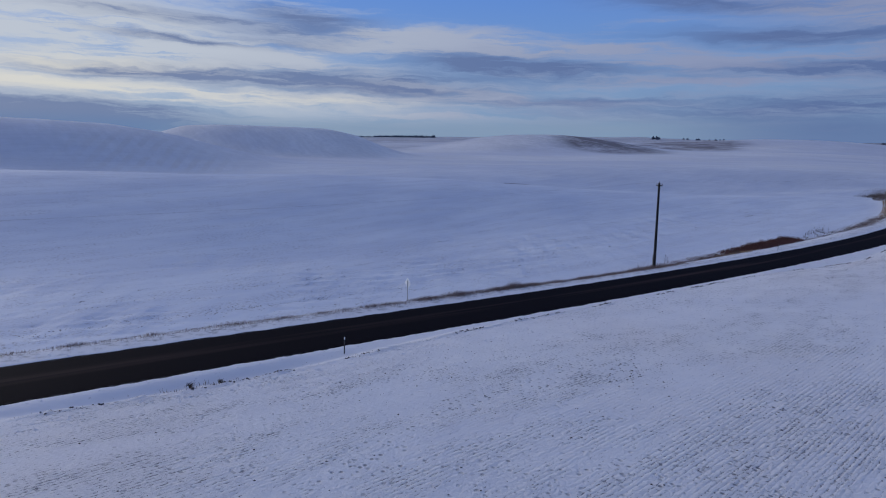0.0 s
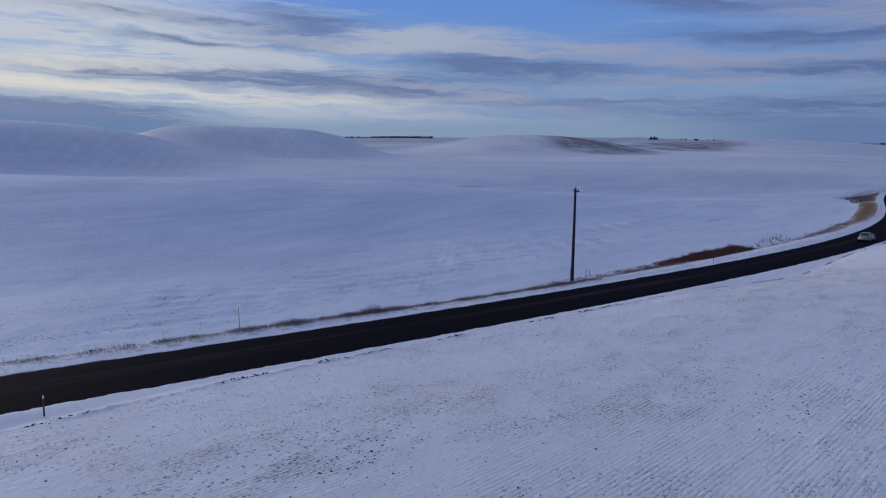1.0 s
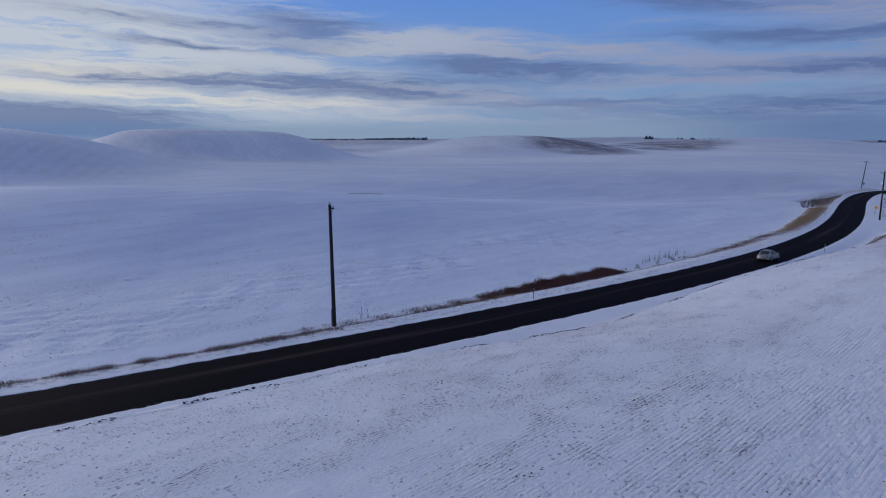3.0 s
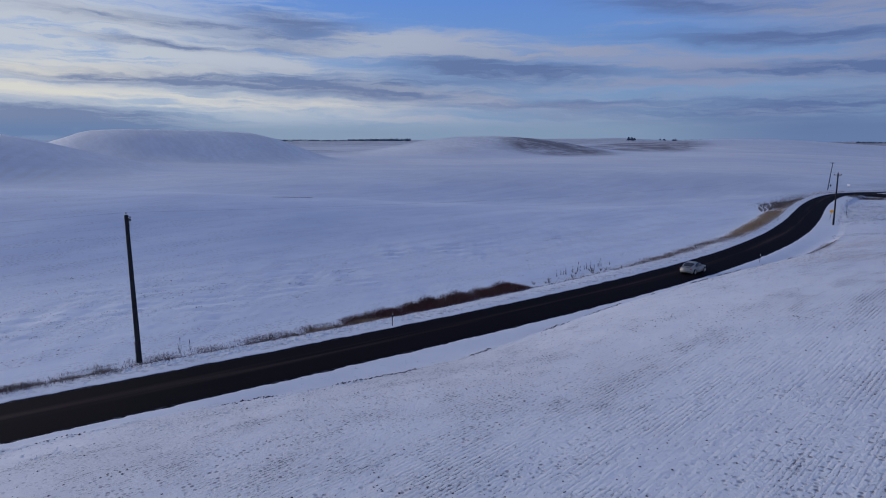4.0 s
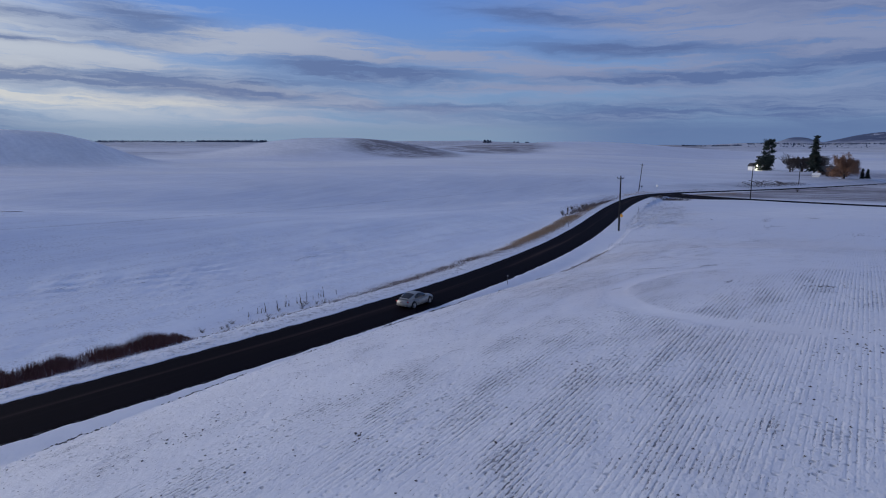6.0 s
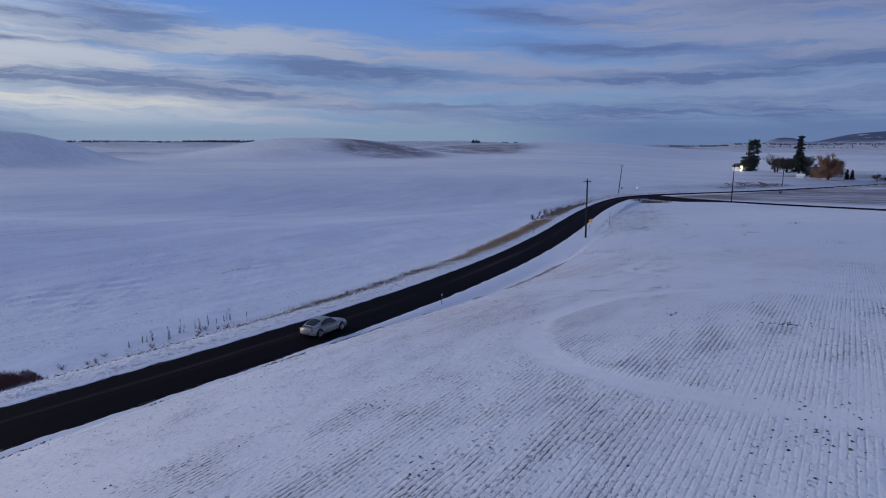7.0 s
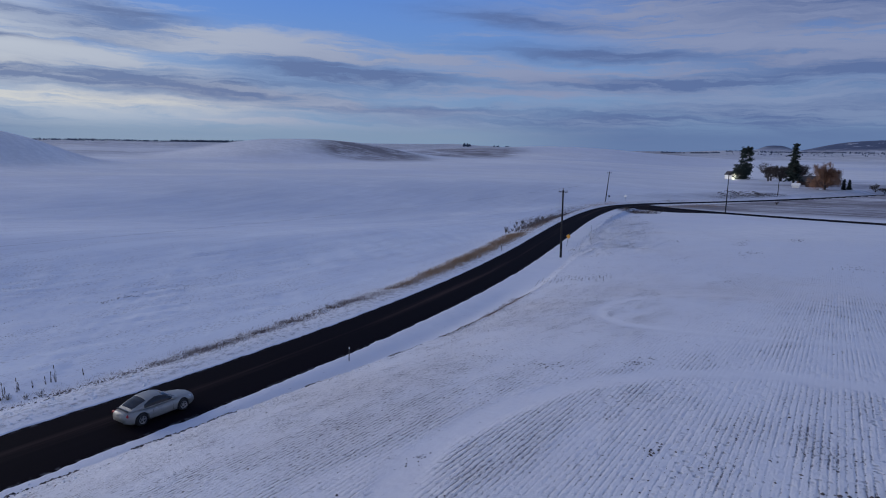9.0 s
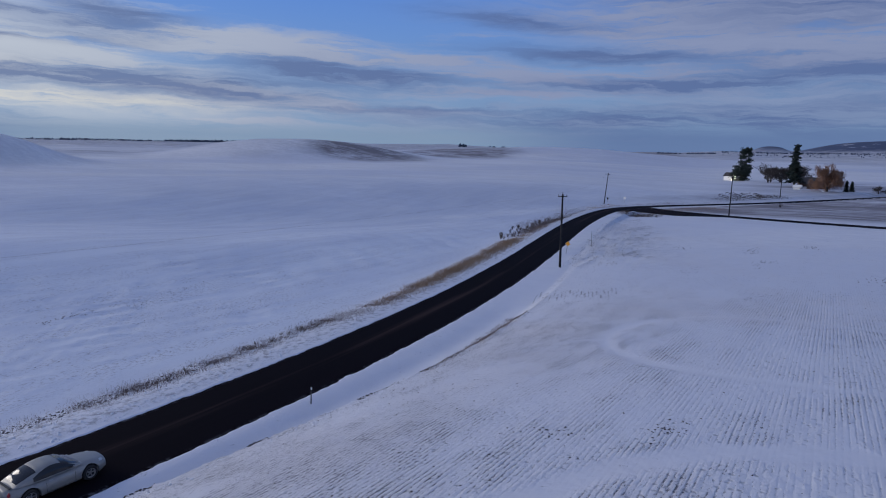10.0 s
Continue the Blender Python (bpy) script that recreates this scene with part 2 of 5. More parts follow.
def land(x, y):
    """The height of the open country, without the road's bank."""
    u, v = x * AU[0] + y * AU[1], x * AV[0] + y * AV[1]
    far = np.hypot(x - 70, y - 70)
    ahead = np.arctan2(x - 70, y - 70)
    d = v - road_v(np.clip(u, -200, 520))
    # left: low meadow, then a long swell whose crest nears the road further on
    meadow = -0.95 + 1.2 * smooth(u, 50, -20) - 1.0 * smooth(u, 190, 300)
    dc = crest_d(np.clip(u, -200, 230))
    swell = crest_h(np.clip(u, -200, 230)) * smooth(d, 0.35 * dc, dc) - crest_drop(np.clip(u, -200, 230)) * smooth(d, dc, dc + 90)
    rise = 0.021 * np.clip(far - 130, 0, 2400) + 0.0012 * np.clip(far - 800, 0, 1600)
    rise = rise * (0.25 + 0.75 * np.maximum(smooth(ahead, 0.62, 0.30), 0.75 * smooth(far, 700, 1500) * (1 - 0.4 * smooth(ahead, 0.52, 0.66))))
    left = meadow + swell
    # right: a low broad rise of ploughed land
    top = 5.2 * np.exp(-((u - 112) / 50) ** 2) + 1.5 * smooth(u, 260, 120)
    r = np.clip(-d - field_edge(np.clip(u, -80, 300)) + 1.3, 0, 400)
    right = road_z(np.clip(u, -80, 520)) + top * (1 - np.exp(-r / 14.0))
    h = left + (right - left) * smooth(d, 10, -4)
    h = h + rise * smooth(far, 120, 320)
    h = h + 23.4 * hill(x, y, -290, 290, 124, 90, 25, 2.0) + 23.6 * hill(x, y, -232, 520, 110, 60, 0, 2.4)
    h = h + 19 * hill(x, y, 18, 720, 120, 75, -20, 1.4) + 8 * hill(x, y, 330, 800, 260, 110, -20) + 5 * hill(x, y, 400, 745, 230, 90, -20)
    h = h - 0.008 * np.clip(far - 850, 0, 1600) * smooth(ahead, 0.15, 0.30) * smooth(ahead, 0.62, 0.52)
    h = h + 64 * hill(x, y, 2570, 2650, 310, 420, -45, 1.5) + 29 * hill(x, y, 1857, 2469, 68, 200, -52, 1.5)
    h = h + 3.2 * hill(x, y, 66, 338, 105, 42, -4) - 4.2 * hill(x, y, 52, 246, 92, 36, 8)
    h = h + (0.10 * waves(x, y, 4.2, 21) + 0.06 * waves(x, y, 1.9, 22)) * smooth(d, 11, 18) * smooth(d, 60, 38) * (0.35 + 0.65 * smooth(waves(x, y, 23, 23), -0.2, 0.5))
    h = h + (0.05 * (lattice(u * 1.1, v * 1.6, 24) - 0.5) + 0.035 * (lattice(u * 2.4, v * 3.0, 25) - 0.5)) * smooth(d, 9, 13) * smooth(d, 46, 36)
    h = h + 2.2 * waves(x, y, 300, 5) * smooth(far, 250, 700) + 0.15 * waves(x, y, 37, 6) * smooth(np.abs(d), 12, 40)
    return h


def mouth_level(u, n):
    zr = road_z(np.clip(u, -200, 560)) - 0.05
    return zr + (-2.05 - zr) * smooth(-n, 3.5, 9.0)


def ground_height(x, y):
    u, v = x * AU[0] + y * AU[1], x * AV[0] + y * AV[1]
    d = v - road_v(np.clip(u, -400, 560))
    slope = (road_v(u + 0.5) - road_v(u - 0.5))
    n = d / np.sqrt(1 + slope * slope)
    h = land(x, y)
    zr = road_z(np.clip(u, -200, 560))
    on = smooth(u, 620, 540) * smooth(u, -400, -200)
    # shoulder and ditch
    fe = field_edge(np.clip(u, -80, 300))
    m = -n
    left_bank = zr + (h - zr) * smooth(n, 4.0, 10.5 + 4.5 * smooth(u, 48, 22))
    right_bank = zr + (h - zr) * smooth(m, np.maximum(fe - 0.9, 3.6), fe + 0.5)
    ditch = (0.07 + 0.20 * (smooth(u, 12, 4) + smooth(u, 108, 122))) * smooth(fe, 4.5, 5.9) * smooth(u, 172, 150) * np.exp(-((m - 0.5 * fe - 2.0) / (0.30 * np.maximum(fe - 3.0, 0.8))) ** 2) * smooth(m, 3.1, 4.0)
    lip = smooth(u, 172, 152) * np.exp(-((m - fe - 0.30) / 0.38) ** 2) * (0.07 + 0.05 * waves(x, y, 2.3, 4) + 0.05 * waves(x, y, 0.7, 41))
    bank = np.where(n > 0, left_bank, right_bank - ditch + lip)
    wob = 0.10 * waves(x, y, 3.1, 1) + 0.07 * waves(x, y, 0.9, 2)
    bed = smooth(np.abs(n) + wob, WIDTH / 2 - 0.12, WIDTH / 2 + 0.12)
    bank = bank - 0.005 * bed - 0.12 * (1 - bed)
    h = h + (bank - h) * smooth(np.abs(n), 26, 9) * on
    # the side road's bed
    s = u - side_u(np.clip(v, -300, 44))
    near = smooth(np.abs(s) + wob, 3.4, 2.9) * smooth(v, 47, 41) * smooth(v, -320, -300)
    level = -2.0
    h = h + (level - h) * smooth(np.abs(s), 14, 4) * smooth(v, 60, 45) * smooth(v, -320, -300) * smooth(np.abs(n), 3, 9)
    h = h - 0.14 * near * smooth(np.abs(n), 2.5, 3.5)
    # the wide mouth of the side road
    w = np.clip(v, 17, 47.8)
    mouth = smooth(u - apron_u(w) + wob, -0.3, 0.3) * smooth(side_u(np.clip(w, 17, 44)) + 1.0 - u, -0.3, 0.3) * smooth(v, 17, 18) * smooth(v, 48, 47) * smooth(np.abs(n), 2.6, 3.0)
    h = h + (mouth_level(u, n) - 0.10 - h) * mouth
    # rough wind-carved snow beside the bend
    rough = smooth(u, 182, 196) * smooth(u, 262, 245) * smooth(-n, 5.0, 7.0) * smooth(-n, 22, 14)
    h = h + rough * (0.22 * (lattice(u * 0.35, v * 0.9, 31) - 0.5) + 0.10 * (lattice(u * 0.9, v * 1.6, 32) - 0.5))
    return h + furrows(x, y)


def place(u, n):
    """World x, y of a spot n metres to the left of the road's middle."""
    g = float(road_v(u + 0.5) - road_v(u - 0.5))
    q = math.sqrt(1 + g * g)
    uu, vv = u - n * g / q, float(road_v(u)) + n / q
    return uu * AU[0] + vv * AV[0], uu * AU[1] + vv * AV[1]


def zat(x, y):
    return float(ground_height(np.array([float(x)]), np.array([float(y)]))[0])


# ---- materials ----
def material(name):
    m = bpy.data.materials.new(name)
    m.use_nodes = True
    return m, Nodes(m.node_tree)


def finish(k, color, rough=0.6, bump=None, strength=0.3, dist=0.02, metal=0.0, **more):
    ins = {"Base Color": color, "Roughness": rough, "Metallic": metal}
    ins.update(more)
    if bump is not None:
        ins["Normal"] = k.add("ShaderNodeBump", {"Strength": strength, "Distance": dist, "Height": bump}).outputs[0]
    b = k.add("ShaderNodeBsdfPrincipled", ins)
    k.add("ShaderNodeOutputMaterial", {0: b.outputs[0]})


def make_snow():
    """Snow over ploughed land, meadow and verge; soil, stubble and painted shade show along the drilled rows."""
    m, k = material("snow_field")
    p = k.add("ShaderNodeTexCoord").outputs["Object"]
    x, y, z = k.add("ShaderNodeSeparateXYZ", {0: p}).outputs
    u = k.math("ADD", k.math("MULTIPLY", x, AU[0]), k.math("MULTIPLY", y, AU[1]))
    v = k.math("ADD", k.math("MULTIPLY", x, AV[0]), k.math("MULTIPLY", y, AV[1]))
    field = k.add("ShaderNodeAttribute", attribute_name="field").outputs["Fac"]
    verge = k.add("ShaderNodeAttribute", attribute_name="verge").outputs["Fac"]
    bare = k.add("ShaderNodeAttribute", attribute_name="bare").outputs["Fac"]
    shade_and_thin = k.add("ShaderNodeAttribute", attribute_name="shade_and_thin").outputs["Fac"]
    hazed_wood = k.add("ShaderNodeAttribute", attribute_name="hazed_wood").outputs["Fac"]
    tram = k.add("ShaderNodeAttribute", attribute_name="tram").outputs["Fac"]
    meadow = k.add("ShaderNodeAttribute", attribute_name="meadow").outputs["Fac"]
    wide = k.noise(p, 0.045, 5, 0.6)
    mid = k.noise(p, 0.35, 5, 0.6)
    grain = k.noise(p, 6.0, 5, 0.65)
    # drilled rows, a little unsteady
    row = k.math("ADD", k.math("DIVIDE", k.math("ADD", v, k.math("MULTIPLY", k.math("SUBTRACT", wide, 0.5), 0.25)), ROW), 0.5)
    number = k.math("FLOOR", row)
    across = k.math("ABSOLUTE", k.math("SUBTRACT", k.math("FRACT", row), 0.5))
    dash = k.noise(k.xyz(k.math("MULTIPLY", u, 3.2), k.math("MULTIPLY", number, 7.31)), 1.0, 3.0, 0.65)
    run = k.noise(k.xyz(k.math("MULTIPLY", u, 0.35), k.math("MULTIPLY", number, 3.17), 5.0), 1.0, 3.0, 0.6)
    stretch = k.noise(k.xyz(k.math("MULTIPLY", u, 0.22), k.math("MULTIPLY", v, 0.55), 4.0), 1.0, 4.0, 0.6)
    # a turning track filled with smooth snow
    ring = 99.0
    for lu, lv, lr, flat in LOOPS:
        du = k.math("SUBTRACT", u, lu)
        du = k.math("MAXIMUM", k.math("MULTIPLY", du, flat), k.math("MULTIPLY", du, -1.0))
        dv = k.math("MAXIMUM", k.math("SUBTRACT", v, lv), 0.0)
        ring = k.math("MINIMUM", ring, k.math("ABSOLUTE", k.math("SUBTRACT", k.math("SQRT", k.math("ADD", k.math("MULTIPLY", du, du), k.math("MULTIPLY", dv, dv))), lr)))
    ring = k.math("ADD", ring, k.math("ADD", k.math("MULTIPLY", k.math("SUBTRACT", mid, 0.5), 1.3), k.math("MULTIPLY", k.ramp(u, 126.0, 140.0), 0.35)))
    track = k.ramp(ring, 0.40, 1.20)
    # broad tongues of drifted snow
    tongue = k.ramp(k.noise(k.xyz(k.math("MULTIPLY", u, 0.055), k.math("ADD", k.math("MULTIPLY", v, 0.13), k.math("MULTIPLY", u, 0.02)), 21.0), 1.0, 5.0, 0.62), 0.40, 0.53)
    track = k.math("MULTIPLY", track, k.math("ADD", 0.48, k.math("MULTIPLY", tongue, 0.52)))
    open_rows = k.math("MULTIPLY", k.ramp(k.math("ADD", k.math("MULTIPLY", stretch, 0.6), k.math("MULTIPLY", wide, 0.45)), 0.44, 0.60), track)
    open_rows = k.math("MULTIPLY", open_rows, field)
    # short dark dashes of soil and painted shade, mostly along the rows, gathered in patches
    hole = k.noise(k.xyz(k.math("MULTIPLY", u, 4.6), k.math("MULTIPLY", v, 12.0), 2.0), 1.0, 3.0, 0.66)
    hole = k.math("ADD", hole, k.math("MULTIPLY", k.ramp(k.math("ADD", across, k.math("MULTIPLY", k.math("SUBTRACT", dash, 0.5), 0.5)), 0.30, 0.04), k.math("ADD", 0.08, k.math("MULTIPLY", k.ramp(u, 60.0, 118.0), 0.04))))
    hole = k.math("ADD", hole, k.math("MULTIPLY", open_rows, 0.10))
    clot = k.noise(k.xyz(k.math("MULTIPLY", u, 0.5), k.math("MULTIPLY", v, 0.9), 8.0), 1.0, 3.0, 0.6)
    hole = k.math("ADD", hole, k.math("MULTIPLY", k.math("SUBTRACT", clot, 0.5), 0.38))
    # thin broken grooves, one a row
    groove = k.ramp(k.math("ADD", across, k.math("MULTIPLY", k.math("SUBTRACT", grain, 0.5), 0.22)), 0.20, 0.06)
    groove = k.math("MULTIPLY", groove, k.ramp(k.math("ADD", k.math("MULTIPLY", dash, 0.6), k.math("MULTIPLY", run, 0.5)), 0.48, 0.66))
    groove = k.math("MULTIPLY", groove, k.math("MULTIPLY", k.math("MULTIPLY", k.math("MULTIPLY", field, track), k.math("ADD", 0.26, k.math("MULTIPLY", k.ramp(u, 50.0, 108.0), 0.74))), k.math("ADD", 0.18, k.math("MULTIPLY", open_rows, 0.82))))
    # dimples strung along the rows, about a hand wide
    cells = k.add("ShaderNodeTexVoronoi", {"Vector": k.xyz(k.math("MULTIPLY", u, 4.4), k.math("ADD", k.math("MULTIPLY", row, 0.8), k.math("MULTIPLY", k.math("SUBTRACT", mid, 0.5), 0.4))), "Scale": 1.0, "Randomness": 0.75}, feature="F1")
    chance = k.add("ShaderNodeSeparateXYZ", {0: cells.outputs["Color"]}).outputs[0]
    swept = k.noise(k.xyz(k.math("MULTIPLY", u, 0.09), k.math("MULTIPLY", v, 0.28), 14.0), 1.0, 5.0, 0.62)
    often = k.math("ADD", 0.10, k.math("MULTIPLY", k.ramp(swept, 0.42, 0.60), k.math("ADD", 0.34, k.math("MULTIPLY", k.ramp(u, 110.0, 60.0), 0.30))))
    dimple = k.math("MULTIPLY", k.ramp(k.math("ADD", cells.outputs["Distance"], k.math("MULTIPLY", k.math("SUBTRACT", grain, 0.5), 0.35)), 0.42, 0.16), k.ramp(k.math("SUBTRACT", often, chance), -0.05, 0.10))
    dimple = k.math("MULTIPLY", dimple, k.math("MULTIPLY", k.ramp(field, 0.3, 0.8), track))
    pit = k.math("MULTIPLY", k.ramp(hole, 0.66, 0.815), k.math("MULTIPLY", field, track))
    # bare soil, plus shade of grooves and dimples put into the colour
    soil_shade_row = k.math("ADD", k.math("MAXIMUM", k.math("MULTIPLY", pit, 0.8), k.math("MULTIPLY", dimple, k.math("ADD", 0.22, k.math("MULTIPLY", chance, 0.9)))), k.math("MULTIPLY", groove, k.math("ADD", 0.11, k.math("MULTIPLY", k.ramp(dash, 0.48, 0.72), 0.46))))
    speck = k.math("MULTIPLY", k.ramp(k.noise(p, 2.6, 6, 0.75), 0.61, 0.69), k.ramp(wide, 0.44, 0.62))
    speck = k.math("MULTIPLY", speck, 0.6)
    thin = k.math("MULTIPLY", verge, k.math("ADD", k.math("MULTIPLY", k.ramp(k.noise(p, 1.7, 6, 0.72), 0.46, 0.66), 0.62), 0.05))
    worn = k.noise(k.xyz(k.math("MULTIPLY", u, 0.035), k.math("MULTIPLY", v, 0.012), 2.0), 1.0, 6.0, 0.62)
    streaks = k.noise(k.xyz(k.math("MULTIPLY", u, 0.30), k.math("MULTIPLY", v, 0.06), 3.0), 1.0, 5.0, 0.65)
    far_bare = k.math("MULTIPLY", bare, k.ramp(k.math("ADD", k.math("MULTIPLY", worn, 0.55), k.math("MULTIPLY", streaks, 0.45)), 0.30, 0.60))
    soil = k.math("MAXIMUM", k.math("MAXIMUM", soil_shade_row, speck), k.math("MAXIMUM", thin, far_bare))
    broad = k.noise(k.xyz(k.math("MULTIPLY", x, 0.004), k.math("MULTIPLY", y, 0.011), 1.0), 1.0, 5.0, 0.55)
    snow = k.mix(k.ramp(mid, 0.3, 0.7), rgb(0.78, 0.775, 0.79), rgb(0.86, 0.85, 0.85))
    snow = k.mix(k.math("MULTIPLY", k.ramp(broad, 0.40, 0.62), 0.75), snow, rgb(0.66, 0.68, 0.76))
    # blue-grey tint: painted shade on the far slope, thin snow on the near meadow
    snow = k.mix(k.math("MULTIPLY", shade_and_thin, k.ramp(k.noise(k.xyz(k.math("MULTIPLY", x, 0.02), k.math("MULTIPLY", y, 0.05)), 1.0, 6.0, 0.6), 0.25, 0.55)), snow, rgb(0.52, 0.555, 0.655))
    snow = k.mix(k.math("MULTIPLY", k.math("MULTIPLY", k.ramp(wide, 0.45, 0.75), 0.5), field), snow, rgb(0.74, 0.69, 0.68))
    # the meadow: thin snow with streaks of grass tips along the old mowing lines
    lines = k.noise(k.xyz(k.math("MULTIPLY", u, 0.05), k.math("MULTIPLY", v, 0.42), 6.0), 1.0, 4.0, 0.6)
    thinned = k.noise(k.xyz(k.math("MULTIPLY", u, 0.035), k.math("MULTIPLY", v, 0.10), 9.0), 1.0, 5.0, 0.6)
    snow = k.mix(k.math("MULTIPLY", meadow, 0.75), snow, k.mix(k.ramp(thinned, 0.34, 0.66), rgb(0.74, 0.785, 0.865), rgb(0.60, 0.655, 0.775)))
    tips = k.math("MULTIPLY", k.ramp(k.noise(k.xyz(k.math("MULTIPLY", u, 2.6), k.math("MULTIPLY", v, 5.0)), 1.0, 5, 0.72), 0.50, 0.64), k.ramp(k.math("ADD", k.math("MULTIPLY", lines, 0.7), k.math("MULTIPLY", mid, 0.4)), 0.46, 0.66))
    snow = k.mix(k.math("MULTIPLY", k.math("MULTIPLY", tips, meadow), 0.8), snow, rgb(0.24, 0.23, 0.26))
    # wheel tracks up the far slope, stubble between them
    wheel = k.math("ABSOLUTE", k.math("SUBTRACT", k.math("FRACT", k.math("ADD", k.math("DIVIDE", k.math("ADD", x, k.math("MULTIPLY", y, 0.35)), 7.0), k.math("MULTIPLY", wide, 0.5))), 0.5))
    between_tracks = k.math("MULTIPLY", k.ramp(wheel, 0.20, 0.34), k.ramp(k.noise(p, 0.03, 4, 0.6), 0.36, 0.56))
    snow = k.mix(k.math("MULTIPLY", k.math("MULTIPLY", tram, between_tracks), 0.34), snow, rgb(0.62, 0.58, 0.56))
    earth_and_shade = k.mix(grain, rgb(0.030, 0.033, 0.050), rgb(0.080, 0.080, 0.110))
    earth_and_shade = k.mix(k.math("MULTIPLY", bare, 0.8), earth_and_shade, rgb(0.15, 0.115, 0.115))
    col = k.mix(k.math("MINIMUM", soil, 0.92), snow, earth_and_shade)
    # far wooded slopes, with the blue haze of distance put into their colour
    col = k.mix(k.math("MINIMUM", k.math("MULTIPLY", k.math("MULTIPLY", hazed_wood, 1.8), k.ramp(worn, 0.33, 0.44)), 0.95), col, rgb(0.028, 0.045, 0.10))
    crumb = k.noise(p, 11.0, 6, 0.75)
    cell = k.add("ShaderNodeTexVoronoi", {"Vector": k.xyz(k.math("MULTIPLY", u, 3.6), k.math("MULTIPLY", row, 0.7)), "Scale": 1.0, "Randomness": 0.9}, feature="F1").outputs["Distance"]
    lumpy = k.ramp(cell, 0.75, 0.10)
    ridge = k.math("MULTIPLY", k.ramp(across, 0.02, 0.36), k.math("ADD", 0.2, dash))
    shown = k.math("MULTIPLY", field, k.math("ADD", 0.12, k.math("MULTIPLY", open_rows, 0.88)))
    relief = k.math("ADD", k.math("MULTIPLY", ridge, k.math("MULTIPLY", shown, 0.5)), k.math("MULTIPLY", crumb, k.math("ADD", k.math("MULTIPLY", track, 0.3), k.math("MULTIPLY", shown, 1.2))))
    relief = k.math("ADD", relief, k.math("MULTIPLY", lumpy, k.math("MULTIPLY", shown, 0.5)))
    relief = k.math("ADD", relief, k.math("MULTIPLY", k.noise(p, 1.6, 4, 0.6), 0.9))
    relief = k.math("ADD", relief, k.math("MULTIPLY", mid, 1.2))
    relief = k.math("SUBTRACT", relief, k.math("MULTIPLY", pit, 0.8))
    relief = k.math("SUBTRACT", relief, k.math("MULTIPLY", dimple, 1.5))
    relief = k.math("SUBTRACT", relief, k.math("MULTIPLY", groove, 1.25))
    relief = k.math("ADD", relief, k.math("MULTIPLY", k.noise(p, 5.0, 4, 0.7), k.math("ADD", k.math("MULTIPLY", track, 0.5), k.math("MULTIPLY", k.math("MULTIPLY", field, track), 1.1))))
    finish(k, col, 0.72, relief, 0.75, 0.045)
    return m


def make_asphalt():
    m, k = material("asphalt")
    p = k.add("ShaderNodeTexCoord").outputs["Object"]
    lane = k.add("ShaderNodeAttribute", attribute_name="across").outputs["Fac"]
    along = k.add("ShaderNodeAttribute", attribute_name="along").outputs["Fac"]
    q = k.xyz(k.math("MULTIPLY", along, 0.10), k.math("MULTIPLY", lane, 2.0))
    streak = k.noise(q, 1.0, 5, 0.6)
    grain = k.noise(p, 40.0, 3, 0.6)
    col = k.mix(streak, rgb(0.0035, 0.0028, 0.0055), rgb(0.0115, 0.0092, 0.0125))
    # paler worn band beside the middle
    mid = k.math("MULTIPLY", k.ramp(k.math("ABSOLUTE", k.math("SUBTRACT", lane, 0.35)), 0.9, 0.1), k.ramp(k.noise(k.xyz(k.math("MULTIPLY", along, 0.03), lane), 1.0, 4), 0.42, 0.66))
    col = k.mix(mid, col, rgb(0.042, 0.028, 0.027))
    edge = k.math("MULTIPLY", k.ramp(k.math("ABSOLUTE", lane), 2.7, 3.1), k.ramp(k.noise(p, 3.0, 5), 0.48, 0.62))
    col = k.mix(k.math("MULTIPLY", edge, 0.5), col, rgb(0.30, 0.30, 0.32))
    rough = k.math("ADD", 0.72, k.math("MULTIPLY", streak, 0.2))
    finish(k, col, rough, grain, 0.35, 0.01, **{"Specular IOR Level": 0.022})
    return m


def plain(name, a, b, rough=0.6, scale=8.0, metal=0.0, bump=0.2, **more):
    """A two-tone material with grain at two scales."""
    m, k = material(name)
    p = k.add("ShaderNodeTexCoord").outputs["Object"]
    f = k.math("ADD", k.math("MULTIPLY", k.noise(p, scale, 5, 0.6), 0.6), k.math("MULTIPLY", k.noise(p, scale * 0.13, 4), 0.4))
    finish(k, k.mix(k.ramp(f, 0.32, 0.68), rgb(*a), rgb(*b)), rough, f, bump, 0.01, metal, **more)
    return m


def scattered(name, a, b, c):
    """For many small blades, twigs or clods: each takes a tone of its own."""
    m, k = material(name)
    r = k.add("ShaderNodeNewGeometry").outputs["Random Per Island"]
    p = k.add("ShaderNodeTexCoord").outputs["Object"]
    col = k.mix(k.ramp(r, 0.0, 0.6), rgb(*a), rgb(*b))
    col = k.mix(k.math("MULTIPLY", k.ramp(r, 0.72, 1.0), k.ramp(k.noise(p, 0.7, 3), 0.4, 0.7)), col, rgb(*c))
    finish(k, col, 0.8)
    return m


SNOW, ASPHALT = make_snow(), make_asphalt()
POLE_WOOD = plain("weathered_pole", (0.008, 0.007, 0.008), (0.022, 0.019, 0.020), 0.85, 3.0)
STEEL = plain("galvanised_steel", (0.25, 0.26, 0.27), (0.38, 0.39, 0.40), 0.45, 20.0, 0.6)
DARK_METAL = plain("dark_post", (0.02, 0.02, 0.022), (0.05, 0.048, 0.046), 0.6, 12.0)
